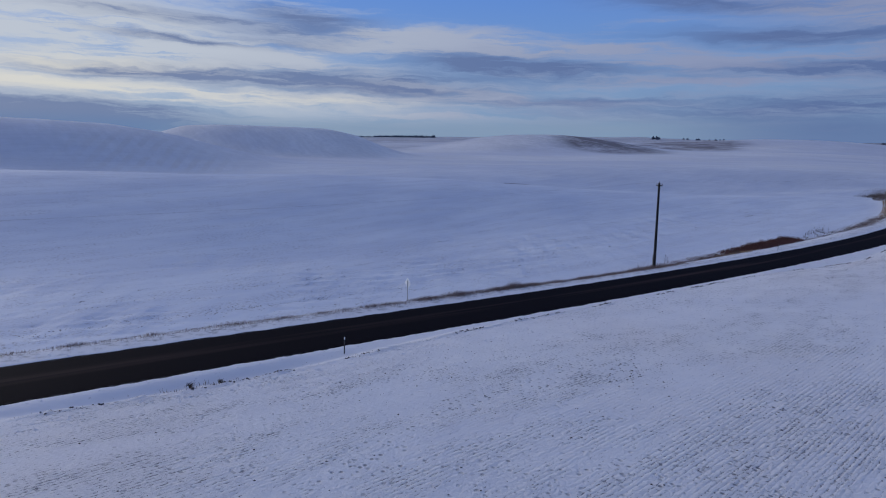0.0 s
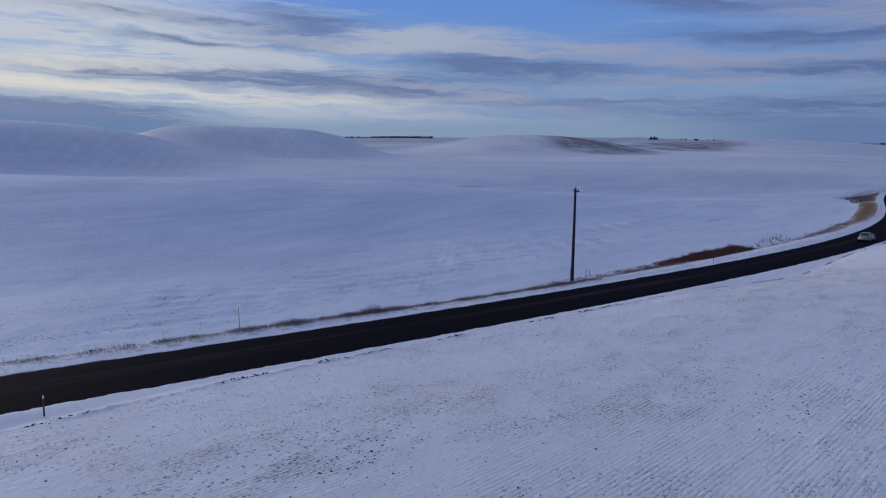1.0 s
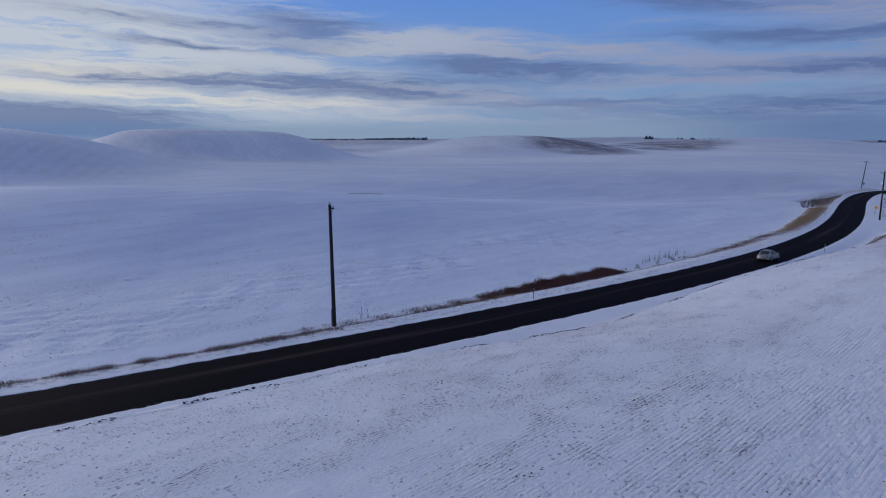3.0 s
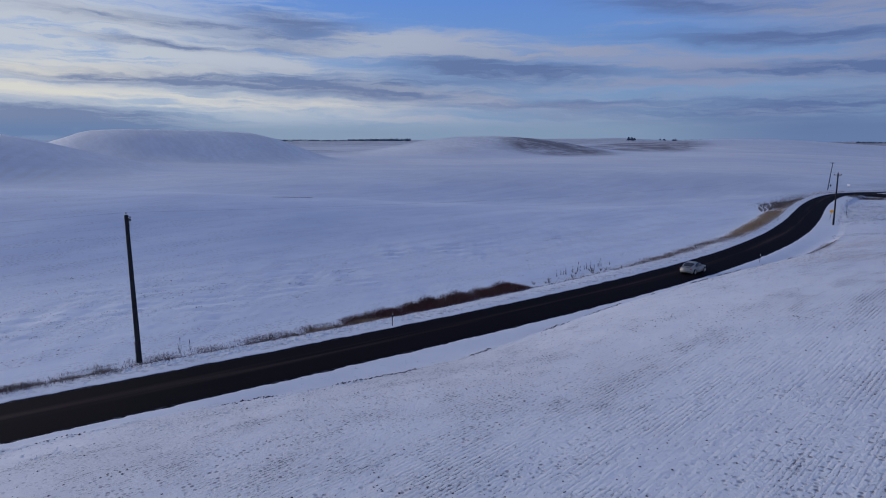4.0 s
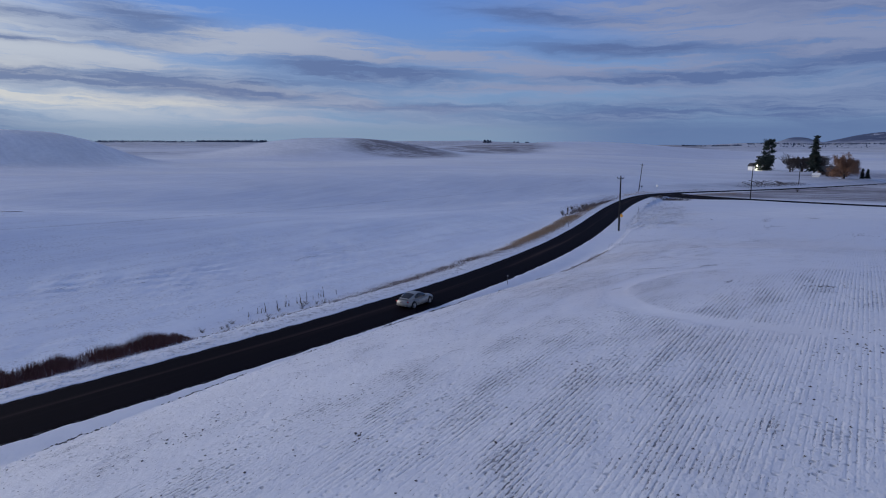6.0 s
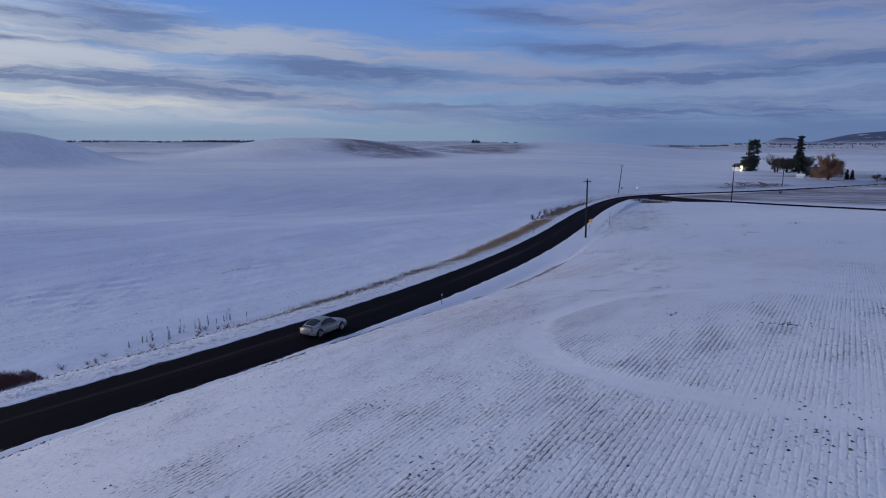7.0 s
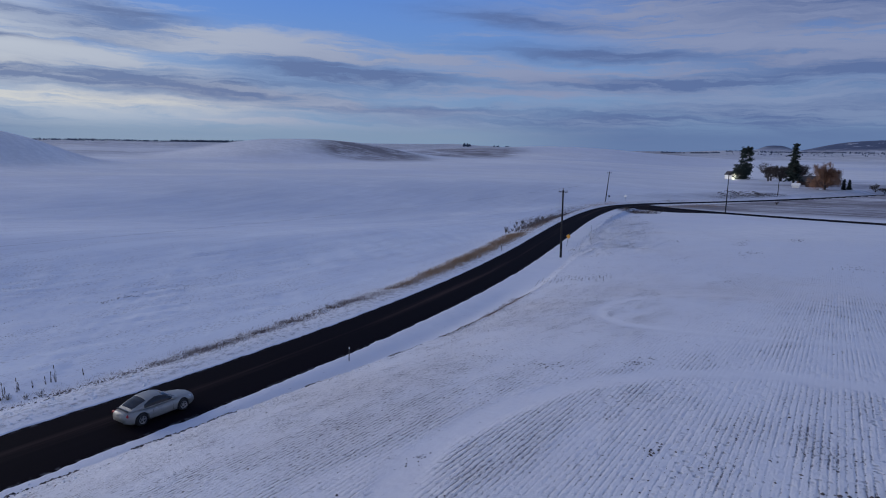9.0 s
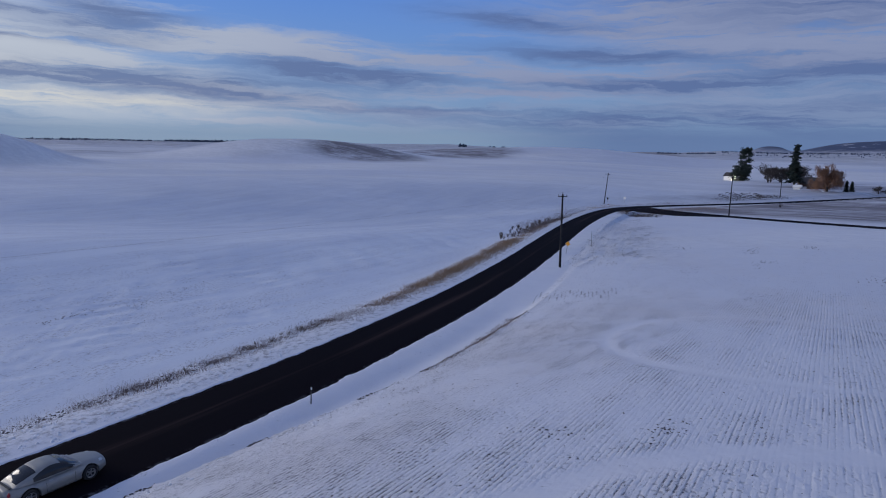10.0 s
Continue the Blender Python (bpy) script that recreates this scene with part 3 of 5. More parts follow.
GLAZE = plain("glazed_insulator", (0.10, 0.07, 0.06), (0.18, 0.13, 0.11), 0.15, 30.0, 0.0, 0.05)
WIRE = plain("wire", (0.03, 0.03, 0.035), (0.06, 0.06, 0.065), 0.5, 5.0, 0.3)
SIGN_BACK = plain("sign_back", (0.62, 0.64, 0.66), (0.78, 0.79, 0.80), 0.4, 6.0, 0.2, 0.05)
SIGN_WHITE = plain("sign_white", (0.80, 0.80, 0.80), (0.88, 0.88, 0.88), 0.35, 6.0, 0.0, 0.05)
SIGN_YELLOW = plain("sign_yellow", (0.80, 0.36, 0.04), (0.88, 0.45, 0.06), 0.4, 6.0, 0.0, 0.05)
REFLECTOR = plain("reflector", (0.75, 0.76, 0.78), (0.85, 0.85, 0.86), 0.25, 20.0)
LINE_PAINT = plain("worn_yellow_paint", (0.05, 0.035, 0.022), (0.13, 0.08, 0.035), 0.8, 2.5)
GRASS = scattered("dead_grass", (0.085, 0.058, 0.055), (0.19, 0.135, 0.122), (0.42, 0.37, 0.36))
TAN_GRASS = scattered("tan_grass", (0.17, 0.11, 0.07), (0.36, 0.245, 0.155), (0.48, 0.40, 0.32))
RED_BRUSH = scattered("red_brush", (0.052, 0.019, 0.018), (0.125, 0.046, 0.040), (0.21, 0.12, 0.11))
TWIGS = scattered("twigs", (0.03, 0.024, 0.022), (0.085, 0.065, 0.055), (0.18, 0.15, 0.14))
BRUSH = scattered("grey_brush", (0.05, 0.038, 0.038), (0.13, 0.10, 0.098), (0.30, 0.27, 0.28))
CLODS = scattered("soil_clods", (0.030, 0.026, 0.030), (0.070, 0.058, 0.060), (0.25, 0.23, 0.24))
SNOW_LUMP = plain("snow_lump", (0.70, 0.71, 0.75), (0.82, 0.83, 0.86), 0.75, 6.0)
PAINT = plain("silver_car_paint", (0.29, 0.285, 0.27), (0.33, 0.325, 0.31), 0.5, 3.0, 0.4, 0.01, **{"Coat Weight": 0.15, "Coat Roughness": 0.3})
CAR_GLASS = plain("tinted_glass", (0.012, 0.014, 0.018), (0.018, 0.02, 0.025), 0.06, 2.0, 0.0, 0.0)
RUBBER = plain("rubber", (0.012, 0.012, 0.012), (0.025, 0.025, 0.025), 0.85, 20.0)
ALLOY = plain("alloy", (0.42, 0.42, 0.43), (0.55, 0.55, 0.56), 0.3, 14.0, 0.8, 0.02)
TAIL_RED = plain("tail_light_red", (0.32, 0.012, 0.02), (0.42, 0.02, 0.03), 0.5, 18.0, 0.0, 0.05)
LAMP_CLEAR = plain("clear_lens", (0.55, 0.56, 0.58), (0.68, 0.69, 0.70), 0.12, 18.0, 0.0, 0.05)
PLATE = plain("pale_plate", (0.26, 0.265, 0.28), (0.36, 0.365, 0.38), 0.6, 10.0)
TRIM = plain("black_trim", (0.015, 0.015, 0.016), (0.03, 0.03, 0.031), 0.5, 10.0)
NEEDLES = scattered("conifer_needles", (0.012, 0.022, 0.018), (0.03, 0.045, 0.032), (0.07, 0.09, 0.08))
BARK = plain("bark", (0.035, 0.026, 0.022), (0.09, 0.07, 0.06), 0.9, 6.0)
WILLOW = scattered("willow_twigs", (0.14, 0.07, 0.045), (0.28, 0.15, 0.09), (0.40, 0.27, 0.18))
HOUSE_WHITE = plain("white_boards", (0.80, 0.79, 0.76), (0.88, 0.87, 0.84), 0.5, 4.0)
ROOFING = plain("dark_roofing", (0.035, 0.032, 0.035), (0.08, 0.07, 0.07), 0.8, 3.0)
BARN_WOOD = plain("brown_boards", (0.05, 0.032, 0.026), (0.11, 0.068, 0.05), 0.8, 3.0)
PANE = plain("window_pane", (0.02, 0.025, 0.03), (0.04, 0.045, 0.05), 0.08, 2.0)
# distant conifers, their tones paled and blued to carry the haze
HAZY_WOOD = scattered("hazy_conifers", (0.05, 0.068, 0.11), (0.09, 0.115, 0.17), (0.16, 0.18, 0.24))


# ---- mesh helpers ----
def mesh_object(name, verts, faces, mat, parent=None, smoothed=False):
    me = bpy.data.meshes.new(name)
    me.from_pydata(verts, [], faces)
    if mat:
        me.materials.append(mat)
    if smoothed:
        me.polygons.foreach_set("use_smooth", [True] * len(me.polygons))
    ob = new(name, me)
    ob.parent = parent
    return ob


def part(name, bm, mat, parent=None, label=""):
    me = bpy.data.meshes.new(name)
    bm.to_mesh(me)
    bm.free()
    if mat:
        me.materials.append(mat)
    ob = new(name, me)
    ob.parent = parent
    return tagged(ob, label)


def graded(fine, lo, hi, reach, grow=1.07):
    """Grid lines: the given fine ones, then ever wider steps out to -reach and reach."""
    g = list(fine)
    step = g[1] - g[0]
    while g[0] > -reach:
        step *= grow
        g.insert(0, g[0] - step)
    step = g[-1] - g[-2]
    while g[-1] < reach:
        step *= grow
        g.append(g[-1] + step)
    return np.array(g)


def make_ground():
    us = graded(np.concatenate([np.arange(-40, -4, 0.8), np.arange(-4, 150, 0.16), np.arange(150, 341, 0.8)]), -40, 340, 4300)
    left = np.concatenate([np.arange(0, 2.6, 0.65), np.arange(2.6, 3.6, 0.1), np.arange(3.6, 12, 0.35), np.arange(12, 46, 0.4), np.arange(46, 130, 1.5)])
    right = np.concatenate([np.arange(0.65, 2.6, 0.65), np.arange(2.6, 48, 0.1), np.arange(48, 130, 1.2)])
    ds = graded(np.concatenate([-right[::-1], left]), -130, 130, 4300)
    n, m = len(us), len(ds)
    uu, dd = np.meshgrid(us, ds, indexing="ij")
    # beside the road the grid follows it, out on the field it follows the rows
    bend = road_v(np.clip(uu, -200, 520)) - 25.0
    vv = 25.0 + dd + bend * (1 - smooth(-dd, 6, 26) * smooth(-dd, 120, 70))
    side = vv - road_v(np.clip(uu, -200, 520))
    x, y = uu * AU[0] + vv * AV[0], uu * AU[1] + vv * AV[1]
    z = ground_height(x.ravel(), y.ravel())
    me = bpy.data.meshes.new("ground")
    co = np.stack([x.ravel(), y.ravel(), z], 1)
    i = (np.arange(n - 1)[:, None] * m + np.arange(m - 1)[None, :]).ravel()
    quads = np.stack([i, i + m, i + m + 1, i + 1], 1)
    me.vertices.add(len(co))
    me.vertices.foreach_set("co", co.ravel())
    me.loops.add(quads.size)
    me.loops.foreach_set("vertex_index", quads.ravel().astype(np.int32))
    me.polygons.add(len(quads))
    me.polygons.foreach_set("loop_start", np.arange(0, quads.size, 4, dtype=np.int32))
    me.polygons.foreach_set("use_smooth", np.ones(len(quads), bool))
    me.update(calc_edges=True)
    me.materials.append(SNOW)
    xs, ys = co[:, 0], co[:, 1]
    slope = road_v(uu.ravel() + 0.5) - road_v(uu.ravel() - 0.5)
    nn = side.ravel() / np.sqrt(1 + slope * slope)
    up = uu.ravel()
    ragged = 1.2 * waves(xs, ys, 9.0, 8)
    bare = 1.0 * hill(xs, ys, 92, 652, 44, 75, 25, 3.0) + 0.15 * hill(xs, ys, 15, 690, 50, 70, 0, 1.5) + 1.0 * hill(xs, ys, 198, 765, 66, 72, -12, 3.0)
    bare = bare + 0.08 * hill(xs, ys, -240, 540, 120, 50, 0, 2.0) + 0.4 * hill(xs, ys, -260, 820, 260, 130, 10, 1.5)
    bare = bare + 0.45 * smooth(np.hypot(xs, ys), 900, 1500) + 0.16 * smooth(np.hypot(xs, ys), 180, 400)
    ahead = np.arctan2(xs - 70, ys - 70)
    bare = bare + 0.6 * smooth(ahead, 0.31, 0.35) * smooth(ahead, 0.54, 0.48) * smooth(np.hypot(xs, ys), 1050, 1200)
    between = smooth(up, 296, 312) * smooth(nn, -6, -10) * smooth(nn, -150, -120) * smooth(up, 460, 400)
    bare = bare + 1.0 * between + 0.3 * hill(xs, ys, 222, 297, 45, 9, 14, 2.0) + 0.6 * hill(xs, ys, 315, 350, 60, 40, 30, 1.5)
    bare = bare + 0.12 * hill(xs, ys, 122, 182, 7, 26, -35, 1.4)
    layers = {"field": smooth(-nn + ragged * 0.25 - field_edge(np.clip(up, -80, 300)), -0.6 - 1.3 * smooth(up, 56, 66) * smooth(up, 104, 92), 0.5) * smooth(up, 262, 235) * (1 - 0.55 * smooth(up, 150, 190)) + 0.8 * smooth(up, 184, 198) * smooth(up, 262, 245) * smooth(-nn, 5.0, 7.5) * smooth(-nn, 24, 14) + 0.10 * smooth(nn, 14, 24) * smooth(up, 300, 200),
              "verge": smooth(nn, 3.2, 4.2) * smooth(nn + ragged, 9.0, 6.5) * smooth(up, 420, 330) + 0.5 * np.exp(-((-nn - field_edge(np.clip(up, -80, 300))) / 0.5) ** 2) * smooth(up, 262, 240),
              "bare": np.clip(bare, 0, 1),
              "meadow": smooth(nn, 6, 14) * smooth(np.hypot(xs, ys), 520, 160),
              "tram": hill(xs, ys, -176, 268, 34, 36, 20, 1.5),
              "shade_and_thin": np.clip(hill(xs, ys, 55, 255, 140, 62, 12, 2.5) + 0.8 * smooth(nn, 10, 30) * smooth(up, 120, 20) * smooth(nn, 130, 90), 0, 1),
              "hazed_wood": hill(xs, ys, 2570, 2650, 420, 480, -45, 2.0) + 0.6 * hill(xs, ys, 1857, 2469, 75, 200, -52, 2.0)}
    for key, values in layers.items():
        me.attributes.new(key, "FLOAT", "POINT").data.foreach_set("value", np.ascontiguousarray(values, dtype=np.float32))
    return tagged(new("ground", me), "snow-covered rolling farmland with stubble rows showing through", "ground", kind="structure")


def strip(name, centre, half, step, crown=0.05, cols=8):
    """A ribbon of paving along a list of (x, y, z)."""
    verts, faces = [], []
    c = np.array(centre)
    t = np.gradient(c[:, :2], axis=0)
    t /= np.linalg.norm(t, axis=1)[:, None]
    for i, (p, q) in enumerate(zip(c, t)):
        for j in range(cols + 1):
            w = -half + 2 * half * j / cols
            verts.append((p[0] - q[1] * w, p[1] + q[0] * w, p[2] + crown * (1 - (w / half) ** 2)))
    for i in range(len(c) - 1):
        for j in range(cols):
            a = i * (cols + 1) + j
            faces.append((a, a + cols + 1, a + cols + 2, a + 1)[::-1])
    ob = mesh_object(name, verts, faces, ASPHALT, smoothed=True)
    w = np.tile(np.linspace(-half, half, cols + 1), len(c))
    l = np.repeat(np.arange(len(c)) * step, cols + 1)
    ob.data.attributes.new("across", "FLOAT", "POINT").data.foreach_set("value", w.astype(np.float32))
    ob.data.attributes.new("along", "FLOAT", "POINT").data.foreach_set("value", l.astype(np.float32))
    return ob


ground = make_ground()
us = np.arange(-120, 560, 1.5)
road = strip("road", [(u * AU[0] + float(road_v(u)) * AV[0], u * AU[1] + float(road_v(u)) * AV[1], float(road_z(u)) - 0.05) for u in us], 3.3, 1.5)
tagged(road, "wet dark two-lane asphalt road winding between snowy fields", "road", kind="structure")
side = strip("side_road", [(float(side_u(v)) * AU[0] + v * AV[0], float(side_u(v)) * AU[1] + v * AV[1], -2.05) for v in np.arange(-300, 46, 2.0)], 3.2, 2.0)
tagged(side, "dark asphalt side road branching off across the snow", "road", kind="structure")

def make_mouth():
    verts, faces = [], []
    vs = np.linspace(17.5, 47.8, 24)
    for v in vs:
        lo, hi = float(apron_u(v)) - 0.3, float(side_u(min(v, 44))) + 1.2
        for u in np.linspace(lo, hi, 12):
            slope = float(road_v(u + 0.5) - road_v(u - 0.5))
            n = (v - float(road_v(u))) / math.sqrt(1 + slope * slope)
            verts.append((u * AU[0] + v * AV[0], u * AU[1] + v * AV[1], float(mouth_level(np.array(u), np.array(n))) - 0.012))
    for i in range(len(vs) - 1):
        for j in range(11):
            a = i * 12 + j
            faces.append((a, a + 1, a + 13, a + 12))
    ob = mesh_object("road_mouth", verts, faces, ASPHALT, smoothed=True)
    return tagged(ob, "dark asphalt mouth where the side road joins", "road", kind="structure")


make_mouth()

# worn centre line
centre = strip("centre_line", [(u * AU[0] + float(road_v(u)) * AV[0], u * AU[1] + float(road_v(u)) * AV[1], float(road_z(u)) - 0.049) for u in us], 0.055, 1.5, 0.053, 1)
centre.data.materials[0] = LINE_PAINT
tagged(centre, "worn yellow line along the middle of the road", "road marking", kind="structure")


# ---- building blocks ----
def box(bm, sx, sy, sz, m=Matrix(), bevel=0.0):
    r = bmesh.ops.create_cube(bm, size=1.0, matrix=m @ Matrix.Diagonal((sx, sy, sz, 1)))
    if bevel:
        edges = list({e for v in r["verts"] for e in v.link_edges})
        bmesh.ops.bevel(bm, geom=edges, offset=bevel, segments=2, affect="EDGES")


def tube(bm, a, b, ra, rb, sides=8):
    a, b = Vector(a), Vector(b)
    d = b - a
    m = Matrix.Translation((a + b) / 2) @ d.to_track_quat("Z", "Y").to_matrix().to_4x4()
    bmesh.ops.create_cone(bm, segments=sides, radius1=ra, radius2=rb, depth=d.length, cap_ends=True, matrix=m)


def lathe(bm, profile, m=Matrix(), sides=24):
    """A turned form: (radius, height) pairs, closed at the ends where the radius is 0."""
    rings = []
    for r, h in profile:
        rings.append([bm.verts.new(m @ Vector((r * math.cos(6.28318 * i / sides), r * math.sin(6.28318 * i / sides), h))) for i in range(sides)])
    for p, q in zip(rings, rings[1:]):
        for i in range(sides):
            j = (i + 1) % sides
            bm.faces.new((p[i], p[j], q[j], q[i]))


def soft(ob):
    ob.data.polygons.foreach_set("use_smooth", [True] * len(ob.data.polygons))
    return ob


def empty(name, m, label, category, group=""):
    ob = new(name)
    ob.matrix_world = m
    return tagged(ob, label, category, group)


def on_ground(x, y, turn=0.0, sink=0.0):
    return Matrix.Translation((x, y, zat(x, y) - sink)) @ Matrix.Rotation(radians(turn), 4, "Z")


class Bits:
    """Collects many small faces for one mesh."""

    def __init__(self):
        self.v, self.f = [], []

    def tri(self, a, b, c):
        n = len(self.v)
        self.v += [a, b, c]
        self.f.append((n, n + 1, n + 2))

    def quad(self, a, b, c, d):
        n = len(self.v)
        self.v += [a, b, c, d]
        self.f.append((n, n + 1, n + 2, n + 3))

    def blade(self, x, y, z, h, w, rng, lean=0.35):
        """A stalk in two pieces, tapered and bent."""
        t, q = rng.uniform(0, 6.283), rng.uniform(0, 6.283)
        dx, dy = math.cos(t) * w / 2, math.sin(t) * w / 2
        k = h * lean * rng.uniform(0.2, 1.0)
        mx, my = x + math.cos(q) * k * 0.35, y + math.sin(q) * k * 0.35
        ex, ey = x + math.cos(q) * k, y + math.sin(q) * k
        n = len(self.v)
        self.v += [(x - dx, y - dy, z), (x + dx, y + dy, z), (mx + dx * 0.8, my + dy * 0.8, z + h * 0.55), (mx - dx * 0.8, my - dy * 0.8, z + h * 0.55),
                   (ex, ey, z + h * 0.97)]
        self.f += [(n, n + 1, n + 2, n + 3), (n + 3, n + 2, n + 4)]

    def lump(self, x, y, z, r, rng, flat=0.7):
        """A small uneven stone-like form of eight faces."""
        n = len(self.v)
        c = [(1, 0, 0), (0, 1, 0), (-1, 0, 0), (0, -1, 0)]
        t = rng.uniform(0, 1.57)
        for a, b, _ in c:
            s = r * rng.uniform(0.7, 1.3)
            self.v.append((x + s * (a * math.cos(t) - b * math.sin(t)), y + s * (a * math.sin(t) + b * math.cos(t)), z + r * rng.uniform(-0.15, 0.2)))
        self.v.append((x + r * rng.uniform(-0.3, 0.3), y + r * rng.uniform(-0.3, 0.3), z + r * flat * rng.uniform(0.7, 1.3)))
        self.v.append((x, y, z - r * 0.6))
        for i in range(4):
            j = (i + 1) % 4
            self.f += [(n + i, n + j, n + 4), (n + j, n + i, n + 5)]

    def stick(self, a, b, ra, rb):
        """A three-sided twig."""
        a, b = Vector(a), Vector(b)
        d = (b - a).normalized()
        p = d.orthogonal().normalized()
        q = d.cross(p)
        n = len(self.v)
        for c, r in ((a, ra), (b, rb)):
            for i in range(3):
                t = 2.0944 * i
                self.v.append(tuple(c + (p * math.cos(t) + q * math.sin(t)) * r))
        for i in range(3):
            j = (i + 1) % 3
            self.f.append((n + i, n + j, n + 3 + j, n + 3 + i))

    def make(self, name, mat, parent=None):
        return mesh_object(name, self.v, self.f, mat, parent)


def spots(rng, count, u0, u1, n0, n1, mid=None):
    """Scattered (x, y, z) on the ground along the road; with mid, gathered about that offset."""
    us = rng.uniform(u0, u1, count)
    ns = rng.uniform(n0, n1, count) if mid is None else np.clip(rng.normal(mid, (n1 - n0) / 4, count), n0, n1)
    g = road_v(us + 0.5) - road_v(us - 0.5)
    q = np.sqrt(1 + g * g)
    uu, vv = us - ns * g / q, road_v(us) + ns / q
    x, y = uu * AU[0] + vv * AV[0], uu * AU[1] + vv * AV[1]
    return x, y, ground_height(x, y), us


# ---- the car ----
def make_car():
    """A small rounded coupe; x forward, y to its left, wheels on z = 0."""
    car = empty("car", Matrix(), "silver-grey rounded two-door coupe driving on the wet road", "car")
    L, B, RW = 2.02, 0.87, 0.325
    axle = (1.21, -1.21)

    def width(x):
        return B * (1 - 0.30 * max(0.0, (abs(x) - 1.0) / 1.02) ** 2.6)

    def deck(x):
        if x > 0.6:
            return 0.86 - 0.20 * ((x - 0.6) / 1.42) ** 2.0
        if x < -1.3:
            return 0.88 - 0.10 * ((-1.3 - x) / 0.72) ** 2
        return 0.87

    def sill(x):
        z = 0.20 + 0.10 * max(0.0, (abs(x) - 1.6) / 0.42) ** 2
        for a in axle:
            if abs(x - a) < 0.40:
                z = max(z, RW + math.sqrt(0.40 ** 2 - (x - a) ** 2) * 0.98)
        return z

    xs = sorted(set([round(-L + 2 * L * i / 60, 4) for i in range(61)] + [a + 0.40 * math.cos(t * math.pi / 12) for a in axle for t in range(13)]))
    bm = bmesh.new()
    rows = []
    for x in xs:
        w, top, low = width(x), deck(x), min(sill(x), deck(x) - 0.10)
        ring = []
        for s in (1, -1):
            side = []
            for i in range(9):
                f = i / 8
                z = low + (top - low) * f
                full = (z - 0.20) / (top - 0.20)
                y = w * (0.95 + 0.05 * math.sin(math.pi * min(1, full * 1.15))) * (1 - 0.30 * max(0, full - 0.62) ** 2 / 0.145)
                side.append((x, s * y, z))
            ring.append(side)
        crown = [(x, y, top + 0.035 * (1 - (y / max(w * 0.7, 0.01)) ** 2)) for y in (w * 0.5, w * 0.25, 0, -w * 0.25, -w * 0.5)]
        pts = ring[0] + crown + ring[1][::-1]
        rows.append([bm.verts.new(p) for p in pts])
    for a, b in zip(rows, rows[1:]):
        for i in range(len(a) - 1):
            bm.faces.new((a[i], b[i], b[i + 1], a[i + 1]))
        bm.faces.new((a[-1], b[-1], b[0], a[0]))
    bm.faces.new(rows[0])
    bm.faces.new(rows[-1][::-1])
    bmesh.ops.recalc_face_normals(bm, faces=bm.faces)
    body = soft(part("body", bm, PAINT, car))

    def roof(x):
        pts = [(0.98, 0.86), (0.70, 1.02), (0.35, 1.22), (0.0, 1.325), (-0.35, 1.35), (-0.70, 1.31), (-1.05, 1.20), (-1.40, 1.04), (-1.72, 0.87)]
        for (xa, za), (xb, zb) in zip(pts, pts[1:]):
            if xb <= x <= xa:
                f = (xa - x) / (xa - xb)
                f = f * f * (3 - 2 * f) * 0.3 + f * 0.7
                return za + (zb - za) * f
        return 0.86

    def dome(x, a, grow=0.0):
        """A point on the cabin: a runs from 0 (left belt line) to 180 degrees."""
        z0 = 0.84
        wide = width(x) * 0.90 * (1 - 0.16 * max(0.0, (-x - 0.5) / 1.2) - 0.08 * max(0.0, (x - 0.2) / 0.8))
        c, s = math.cos(radians(a)), math.sin(radians(a))
        y = wide * math.copysign(abs(c) ** 0.72, c)
        z = z0 + (roof(x) - z0) * abs(s) ** 0.62
        return Vector((x, y * (1 + grow), z + grow * 0.9 * s))

    def patch(name, x0, x1, a0, a1, mat, grow, label="", nx=14, na=10, taper=0.0):
        bm = bmesh.new()
        g = []
        for i in range(nx + 1):
            x = x0 + (x1 - x0) * i / nx
            f = taper * (1 - math.sin(math.pi * i / nx)) if taper else 0
            b0, b1 = a0 + (a1 - a0) * f * 0.0, a1 - (a1 - a0) * f
            g.append([bm.verts.new(dome(x, b0 + (b1 - b0) * j / na, grow)) for j in range(na + 1)])
        for p, q in zip(g, g[1:]):
            for j in range(na):
                bm.faces.new((p[j], p[j + 1], q[j + 1], q[j]))
        bmesh.ops.recalc_face_normals(bm, faces=bm.faces)
        return soft(part(name, bm, mat, car, label))

    patch("cabin_roof", 0.98, -1.72, 0, 180, PAINT, 0.0, nx=40, na=28)
    patch("windscreen", 0.90, 0.12, 38, 142, CAR_GLASS, 0.012, "dark tinted windscreen")
    patch("rear_window", -0.84, -1.58, 48, 132, CAR_GLASS, 0.012, "dark tinted rear window")
    for a0, a1 in ((1.6, 50), (178.4, 130)):
        patch("side_window", 0.62, -1.02, a0, a1, CAR_GLASS, 0.014, "dark tinted side window", 18, 8, 0.55)
    # wheels
    for x in axle:
        for s in (1, -1):
            bm = bmesh.new()
            turn = Matrix.Translation((x, s * 0.76, RW)) @ Matrix.Rotation(radians(-90 * s), 4, "X")
            lathe(bm, [(0.20, -0.10), (0.29, -0.105), (0.32, -0.08), (0.325, 0.0), (0.32, 0.08), (0.29, 0.105), (0.215, 0.10), (0.205, 0.06)], turn, 28)
            wheel = soft(part("wheel", bm, RUBBER, car, "black tyre on a five-spoke alloy wheel"))
            bm = bmesh.new()
            lathe(bm, [(0.0, 0.075), (0.05, 0.08), (0.06, 0.06), (0.05, 0.0)], turn, 14)
            lathe(bm, [(0.17, 0.055), (0.185, 0.095), (0.215, 0.10), (0.21, 0.0)], turn, 28)
